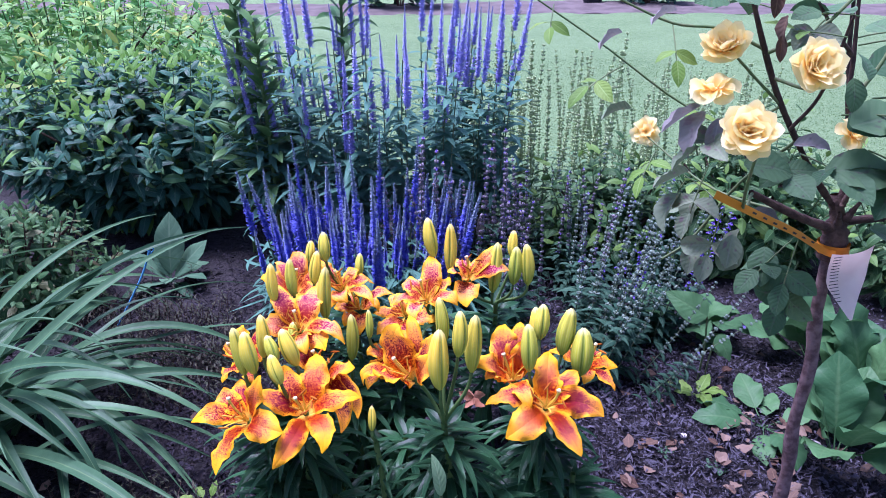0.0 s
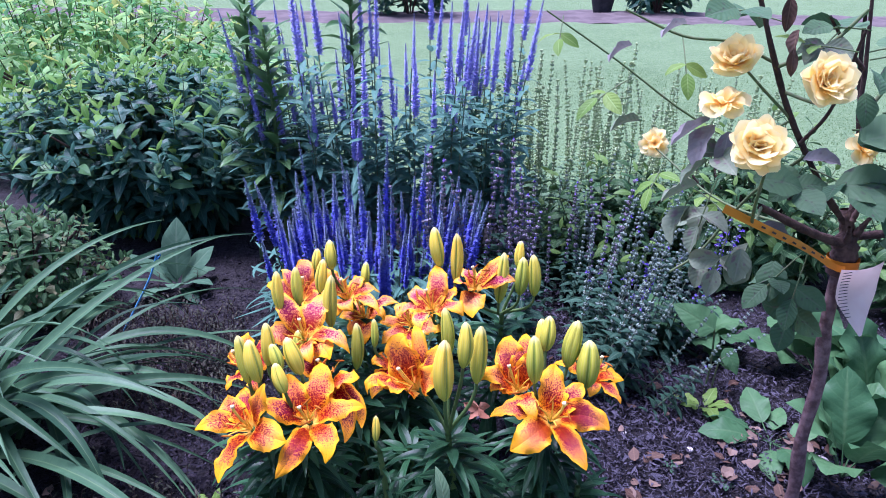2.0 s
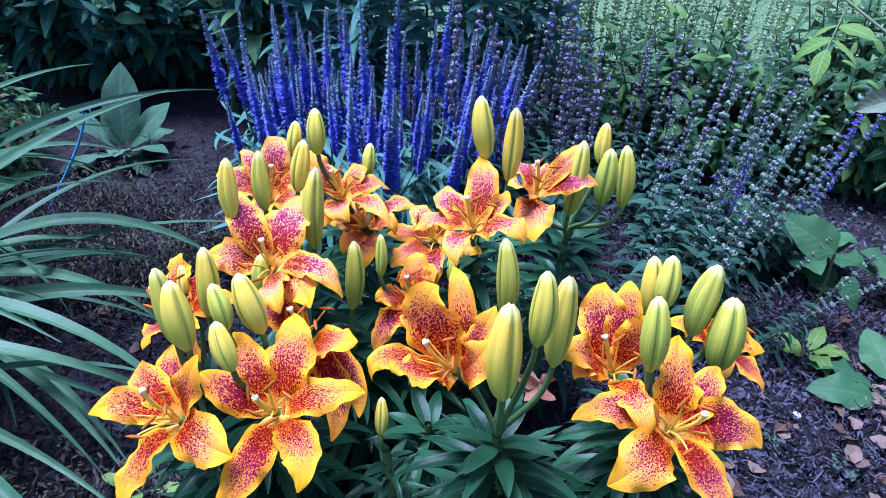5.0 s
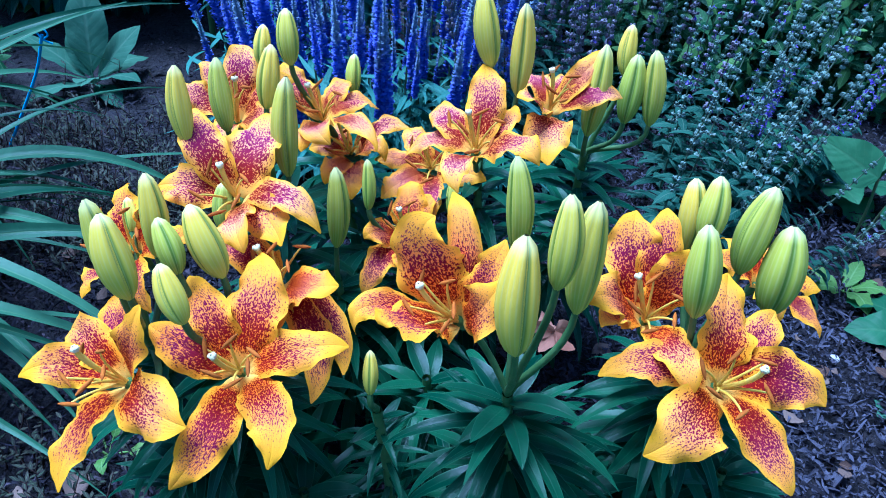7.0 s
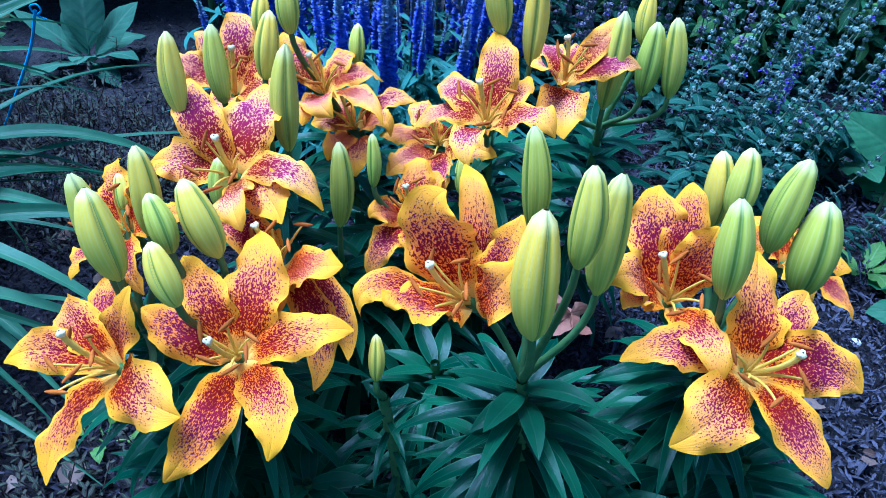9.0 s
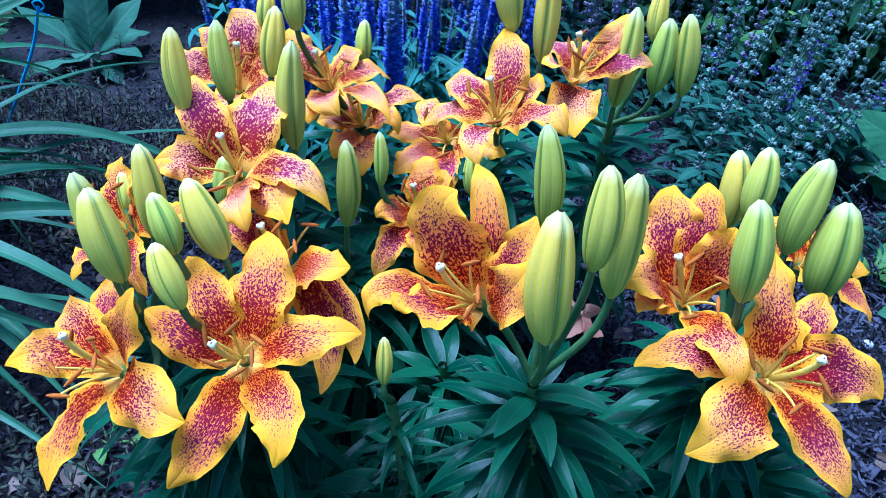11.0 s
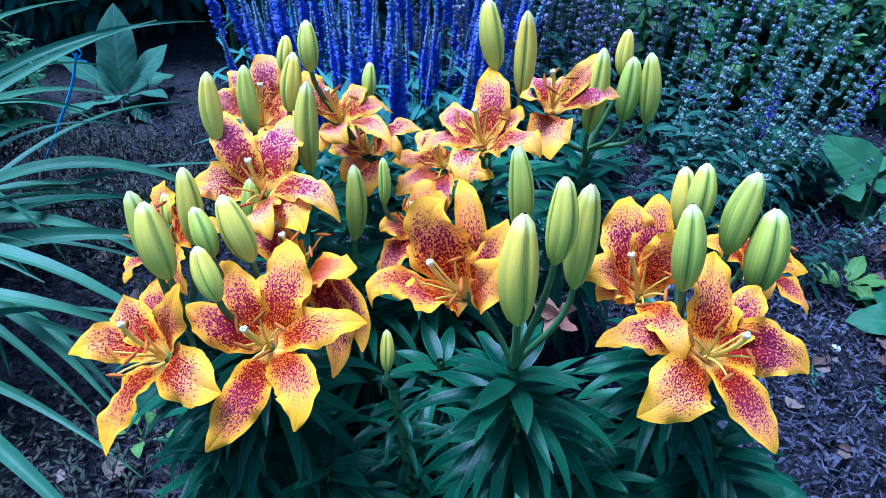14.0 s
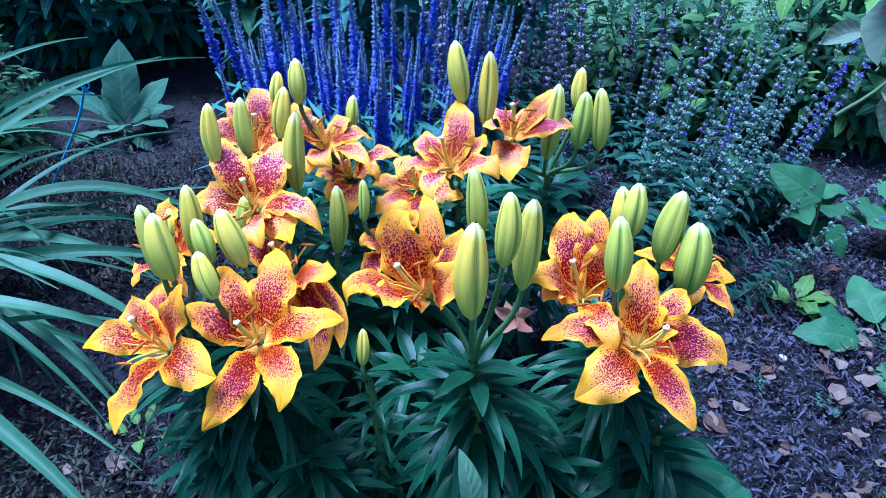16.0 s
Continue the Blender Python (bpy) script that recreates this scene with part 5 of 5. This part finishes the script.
limb("branch", [(0.474, 0.888, 0.47), (0.485, 0.91, 0.55), (0.478, 0.94, 0.62), (0.472, 0.95, 0.70)], 0.0034, 0.0024, DARK_BARK, 0.2)
limb("branch", [(0.468, 0.88, 0.45), (0.42, 0.87, 0.47), (0.36, 0.865, 0.50)], 0.006, 0.004, DARK_BARK, 0.12)
limb("branch", [(0.478, 0.888, 0.455), (0.52, 0.89, 0.46), (0.57, 0.90, 0.455)], 0.0055, 0.004, DARK_BARK, 0.1)
limb("twig", [(0.375, 0.86, 0.60), (0.33, 0.87, 0.575), (0.27, 0.885, 0.60), (0.19, 0.90, 0.655), (0.112, 0.90, 0.705)], 0.0016, 0.0009, TWIG)
limb("twig", [(0.345, 0.855, 0.66), (0.30, 0.86, 0.68), (0.25, 0.865, 0.685), (0.19, 0.87, 0.71)], 0.0019, 0.0012, TWIG)
limb("twig", [(0.345, 0.855, 0.655), (0.39, 0.845, 0.68), (0.42, 0.84, 0.715)], 0.0023, 0.0017, TWIG)
limb("twig", [(0.36, 0.86, 0.50), (0.33, 0.80, 0.50), (0.305, 0.74, 0.545), (0.296, 0.705, 0.60)], 0.0019, 0.0015, TWIG)
limb("twig", [(0.375, 0.86, 0.60), (0.34, 0.85, 0.63), (0.311, 0.835, 0.655)], 0.0018, 0.0014, TWIG)
limb("twig", [(0.40, 0.865, 0.56), (0.36, 0.90, 0.50), (0.32, 0.92, 0.42), (0.28, 0.90, 0.40)], 0.002, 0.0014, TWIG)
limb("twig", [(0.36, 0.86, 0.63), (0.375, 0.80, 0.63), (0.369, 0.775, 0.650)], 0.0019, 0.0015, TWIG)
limb("twig", [(0.42, 0.87, 0.47), (0.36, 1.00, 0.46), (0.305, 1.145, 0.49)], 0.0018, 0.0013, TWIG)
limb("branch", [(0.476, 0.888, 0.462), (0.475, 0.88, 0.52), (0.458, 0.885, 0.592), (0.455, 0.89, 0.648), (0.446, 0.89, 0.72)], 0.0032, 0.0021, DARK_BARK, 0.2)
limb("twig", [(0.457, 0.885, 0.592), (0.49, 0.89, 0.65), (0.50, 0.90, 0.70)], 0.0024, 0.0016, TWIG)
limb("twig", [(0.455, 0.89, 0.648), (0.425, 0.88, 0.675), (0.40, 0.875, 0.705)], 0.0024, 0.0016, DARK_BARK)
limb("twig", [(0.388, 0.858, 0.575), (0.40, 0.83, 0.62), (0.402, 0.80, 0.70)], 0.0022, 0.0015, DARK_BARK)
for at, axis, kind, size in (((0.282, 0.70, 0.612), (-0.15, -0.85, 0.45), 0, 0.72), ((0.360, 0.772, 0.655), (0.1, -0.8, 0.45), 1, 0.74), ((0.297, 0.832, 0.662), (-0.3, -0.45, 0.8), 1, 0.72), ((0.280, 0.80, 0.628), (-0.2, -0.25, 0.95), 2, 0.74), ((0.305, 1.149, 0.495), (-0.1, -0.8, 0.4), 2, 0.66), ((0.455, 0.86, 0.568), (0.3, -0.6, 0.6), 2, 0.6), ((0.345, 0.85, 0.745), (0, -0.5, 0.8), 1, 0.95)):
    rose_bloom(rose, facing(Vector(rel(at)), axis, rng.uniform(0, 360), size * 0.86), LOOSE if kind == 2 else FULL, int(at[0] * 1000))


def leaflets(at, heading, rise, meshes, count, size=1.0):
    """A rose leaf: a thin stalk with leaflets along it."""
    at = Vector(rel(at))
    m = outward(at, heading, rise, 0, size)
    s = Shape()
    s.tube(np.array([(0, f * 0.06, -0.006 * f * f) for f in np.linspace(0, 1, 5)]), 0.0009, 5)
    part("leaf_stalk", s.mesh("leaf_stalk", TWIG), rose, m)
    for k in range(count):
        f = 0.06 if k == 0 else 0.045 - 0.022 * ((k - 1) // 2)
        turn = 90 if k == 0 else (20 if k % 2 else 160)
        part("leaf", meshes[k % 2], rose, m @ outward(Vector((0, f, -0.003)), turn, rng.uniform(-25, 10), rng.uniform(-35, 35), rng.uniform(0.7, 1.0)))


for at, heading, rise, meshes, count, size in (
        ((0.32, 0.80, 0.60), 200, -20, WLEAVES, 3, 1.0), ((0.30, 0.84, 0.54), 230, -50, WLEAVES, 3, 0.95), ((0.33, 0.86, 0.48), 230, -60, WLEAVES, 3, 0.9),
        ((0.45, 0.84, 0.54), 300, -5, RLEAVES, 3, 1.2), ((0.47, 0.84, 0.52), 340, 10, RLEAVES, 3, 1.3),
        ((0.425, 0.865, 0.445), 235, -45, RLEAVES, 3, 1.0), ((0.42, 0.87, 0.44), 200, -35, RLEAVES, 3, 0.9), ((0.43, 0.865, 0.415), 215, -65, RLEAVES, 3, 0.95),
        ((0.42, 0.82, 0.60), 330, 10, RLEAVES, 3, 1.1), ((0.44, 0.83, 0.56), 320, -5, RLEAVES, 3, 1.2), ((0.40, 0.85, 0.55), 290, 0, RLEAVES, 3, 1.0), ((0.365, 0.86, 0.55), 280, -10, RLEAVES, 3, 0.9),
        ((0.49, 0.90, 0.60), 330, 10, RLEAVES, 5, 1.2), ((0.50, 0.90, 0.54), 350, -20, RLEAVES, 5, 1.2), ((0.53, 0.89, 0.46), 330, -40, RLEAVES, 5, 1.2),
        ((0.48, 0.94, 0.66), 20, 10, RLEAVES, 3, 1.0), ((0.35, 0.86, 0.70), 120, 10, RLEAVES, 3, 0.9), ((0.33, 0.855, 0.71), 220, 10, RLEAVES, 3, 1.0),
        ((0.21, 0.90, 0.635), 215, -15, LLEAVES, 3, 0.9), ((0.13, 0.90, 0.70), 260, -20, LLEAVES, 3, 0.8), ((0.25, 0.866, 0.685), 270, -40, LLEAVES, 3, 0.8),
        ((0.31, 0.90, 0.60), 240, -10, LLEAVES, 3, 0.9), ((0.31, 1.10, 0.48), 240, -20, LLEAVES, 5, 1.0), ((0.34, 1.05, 0.46), 300, -10, LLEAVES, 5, 1.0),
        ((0.39, 0.86, 0.57), 170, 0, RLEAVES, 3, 0.9), ((0.455, 0.885, 0.66), 350, 15, RLEAVES, 3, 1.1), ((0.45, 0.885, 0.69), 200, 10, RLEAVES, 3, 0.9), ((0.49, 0.88, 0.64), 300, -30, RLEAVES, 3, 1.2), ((0.458, 0.88, 0.60), 330, -10, RLEAVES, 3, 1.2), ((0.41, 0.87, 0.69), 230, -10, WLEAVES, 3, 0.9), ((0.40, 0.80, 0.68), 160, 10, LLEAVES, 3, 0.8), ((0.57, 0.90, 0.455), 350, 5, RLEAVES, 5, 1.1)):
    leaflets(at, heading, rise, meshes, count, size)

for at, heading, rise, roll, size in (((0.42, 0.80, 0.59), 10, 15, 30, 1.5), ((0.44, 0.81, 0.545), 350, -5, -20, 1.6), ((0.46, 0.86, 0.52), 10, -15, 25, 1.4), ((0.355, 0.86, 0.545), 330, -10, 20, 1.1), ((0.48, 0.90, 0.63), 10, 20, 40, 1.2), ((0.50, 0.86, 0.46), 340, -20, 10, 1.3), ((0.45, 0.93, 0.69), 60, 20, -30, 1.1)):
    part("leaf", RLEAVES[int(size * 10) % 2], rose, outward(Vector(rel(at)), heading, rise, roll, size))

for at, heading, rise, roll, size in (((0.318, 0.90, 0.422), 250, -78, 10, 0.62), ((0.323, 0.80, 0.475), 240, -75, -15, 0.85), ((0.335, 0.815, 0.475), 220, -60, 30, 0.8), ((0.33, 1.0, 0.435), 185, -12, -40, 0.75), ((0.30, 0.86, 0.50), 230, -40, 20, 0.9)):
    part("leaf", WLEAVES[int(size * 10) % 2], rose, outward(Vector(rel(at)), heading, rise, roll, size), "dull greyish wilting leaf")

def hung(at, heading, rise, roll, size, meshes, label):
    """A single rose leaf whose middle lies at the place given."""
    d = Vector((math.cos(radians(heading)) * math.cos(radians(rise)), math.sin(radians(heading)) * math.cos(radians(rise)), math.sin(radians(rise))))
    part("leaf", meshes[int(size * 10) % 2], rose, outward(Vector(rel(at)) - d * 0.024 * size, heading, rise, roll, size), label)


for at, heading, rise, roll, size in (((0.250, 0.80, 0.600), 195, -28, 25, 1.05), ((0.262, 0.79, 0.588), 225, -42, 15, 1.15), ((0.282, 0.78, 0.584), 245, -65, -10, 0.9), ((0.218, 0.79, 0.702), 200, -10, 30, 0.7), ((0.170, 0.79, 0.680), 205, -15, 35, 0.7), ((0.405, 0.83, 0.566), 350, 5, 30, 0.9), ((0.385, 0.86, 0.470), 340, -20, 20, 0.9)):
    hung(at, heading, rise, roll, size, DLEAVES, "wilting purplish grey leaf")
for at, heading, rise, roll, size in (((0.214, 0.95, 0.574), 190, 0, 30, 0.9), ((0.259, 0.84, 0.523), 200, -15, 35, 1.05), ((0.258, 0.83, 0.491), 215, -35, 25, 1.1), ((0.302, 0.86, 0.416), 240, -60, 0, 0.8), ((0.337, 0.84, 0.431), 262, -75, 0, 1.1)):
    hung(at, heading, rise, roll, size, WLEAVES, "dull greyish wilting leaf")
for at, heading, rise, roll, size in (((0.440, 0.79, 0.552), 345, 8, 35, 1.5), ((0.451, 0.80, 0.602), 10, 12, 30, 1.4), ((0.418, 0.85, 0.383), 290, -55, 10, 1.3), ((0.387, 0.86, 0.411), 250, -45, 10, 1.0), ((0.350, 0.80, 0.552), 350, 0, 40, 1.1), ((0.425, 0.80, 0.655), 80, 50, 40, 0.7), ((0.420, 0.80, 0.625), 280, -60, 0, 0.7)):
    hung(at, heading, rise, roll, size, RLEAVES, "dull green leaf with dark spots")
for at, heading, rise, roll, size in (((0.328, 0.80, 0.705), 255, -80, 0, 1.0), ((0.336, 0.80, 0.682), 230, -50, 20, 0.9), ((0.340, 0.80, 0.662), 280, -80, 30, 0.8)):
    hung(at, heading, rise, roll, size, SLEAVES, "curled dry brown leaf")

band = thing("marking_tape", (0.28, 0.75, 0.538), "bright orange plastic tape tied to the rose trunk", "tape")
s = Shape()
s.sheet(curve([(0, 0, 0), (0.06, 0.035, -0.035), (0.12, 0.075, -0.070), (0.175, 0.11, -0.108), (0.190, 0.113, -0.113)], 14), np.full(14, 0.0042), (0.15, 0.1, 1), 3, 0.05, 0, 1, 0, 0, 0.5)
part("strip", s.mesh("strip", RIBBON), band)
s = Shape()
s.tube(np.array([(0.196, 0.134, -0.118), (0.196, 0.134, -0.112), (0.196, 0.134, -0.106)]), 0.0185, 14)
part("loop", s.mesh("loop", RIBBON), band)
s = Shape()
for k in range(7):
    a = np.array([0.05 + 0.016 * k, 0.0295 + 0.0102 * k, -0.0262 - 0.0096 * k])
    s.sheet(np.array([a, a + (0.003, 0.0018, -0.0018), a + (0.006, 0.0038, -0.0036)]) + np.array([0, -0.0032, -0.0022]), np.full(3, 0.0010), (0.15, 0.1, 1), 2)
part("print", s.mesh("print", INK), band, None, "illegible dark print")

card = thing("plant_tag", (0.462, 0.858, 0.434), "pale pinkish plant label card hanging from the trunk", "tag")
s = Shape()
n = 12
u = np.linspace(0, 1, n)
s.sheet(np.stack([0.022 + 0.014 * u, -0.012 + 0.012 * np.sin(u * 3), -0.088 * u], 1), 0.025 * np.where(u < 0.5, 1.0, 1 - (u - 0.5) * 1.86), (1, 0.15, 0.10), 7, 0.25)
part("card", s.mesh("card", CARD), card)
s = Shape()
for k in range(15):
    f = 0.06 + 0.05 * k
    c = np.array([0.010 + 0.014 * f, -0.0125 + 0.012 * math.sin(f * 3), -0.088 * f])
    l = 0.0125 * (1 if f < 0.5 else 1 - (f - 0.5) * 1.6)
    s.sheet(np.array([c - (l, l * 0.15, l * 0.1), c, c + (l, l * 0.15, l * 0.1)]) + np.array([0, 0.0005, 0]), np.full(3, 0.0005), (0, 0, 1), 2)
part("print", s.mesh("print", INK), card, None, "illegible printed lines")

cord = thing("cord", (-0.60, 1.42, 0), "bright blue plastic cord tied round a leaf tip", "cord")
s = Shape()
s.tube(curve([(-0.09, -0.02, 0.0), (-0.055, -0.01, 0.06), (-0.022, 0.0, 0.12), (0.0, 0.0, 0.172)], 12), 0.0021, 6)
s.tube(curve([(0.0, 0.0, 0.165), (0.008, 0, 0.172), (0.004, 0, 0.180), (-0.006, 0, 0.176), (0.0, 0.0, 0.165), (0.012, 0, 0.160)], 16), 0.0013, 6)
part("string", s.mesh("string", CORD), cord)

# ---- far side of the lawn ----
FAR = [shoot_mesh(SHRUB, TWIG, 0.22, 6, 0.10, 0.4, 0.5) for _ in range(2)]
shrub((1.90, 8.1, 0), (0.35, 0.3, 0.5), 70, FAR, "small round green shrub in the far bed", "shrub", 0.05, (0.9, 1.3))
shrub((-0.6, 7.7, 0), (0.4, 0.3, 0.55), 70, FAR, "small round green shrub in the far bed", "shrub", 0.05, (0.9, 1.3))
pot = thing("plant_pot", (1.35, 8.15, 0), "dark round pot standing in the far bed", "pot")
s = Shape()
s.tube(np.array([(0, 0, 0), (0, 0, 0.02), (0, 0, 0.14), (0, 0, 0.16), (0, 0, 0.165), (0, 0, 0.12)]), [0.09, 0.095, 0.12, 0.13, 0.115, 0.105], 20)
part("body", s.mesh("body", POT), pot)
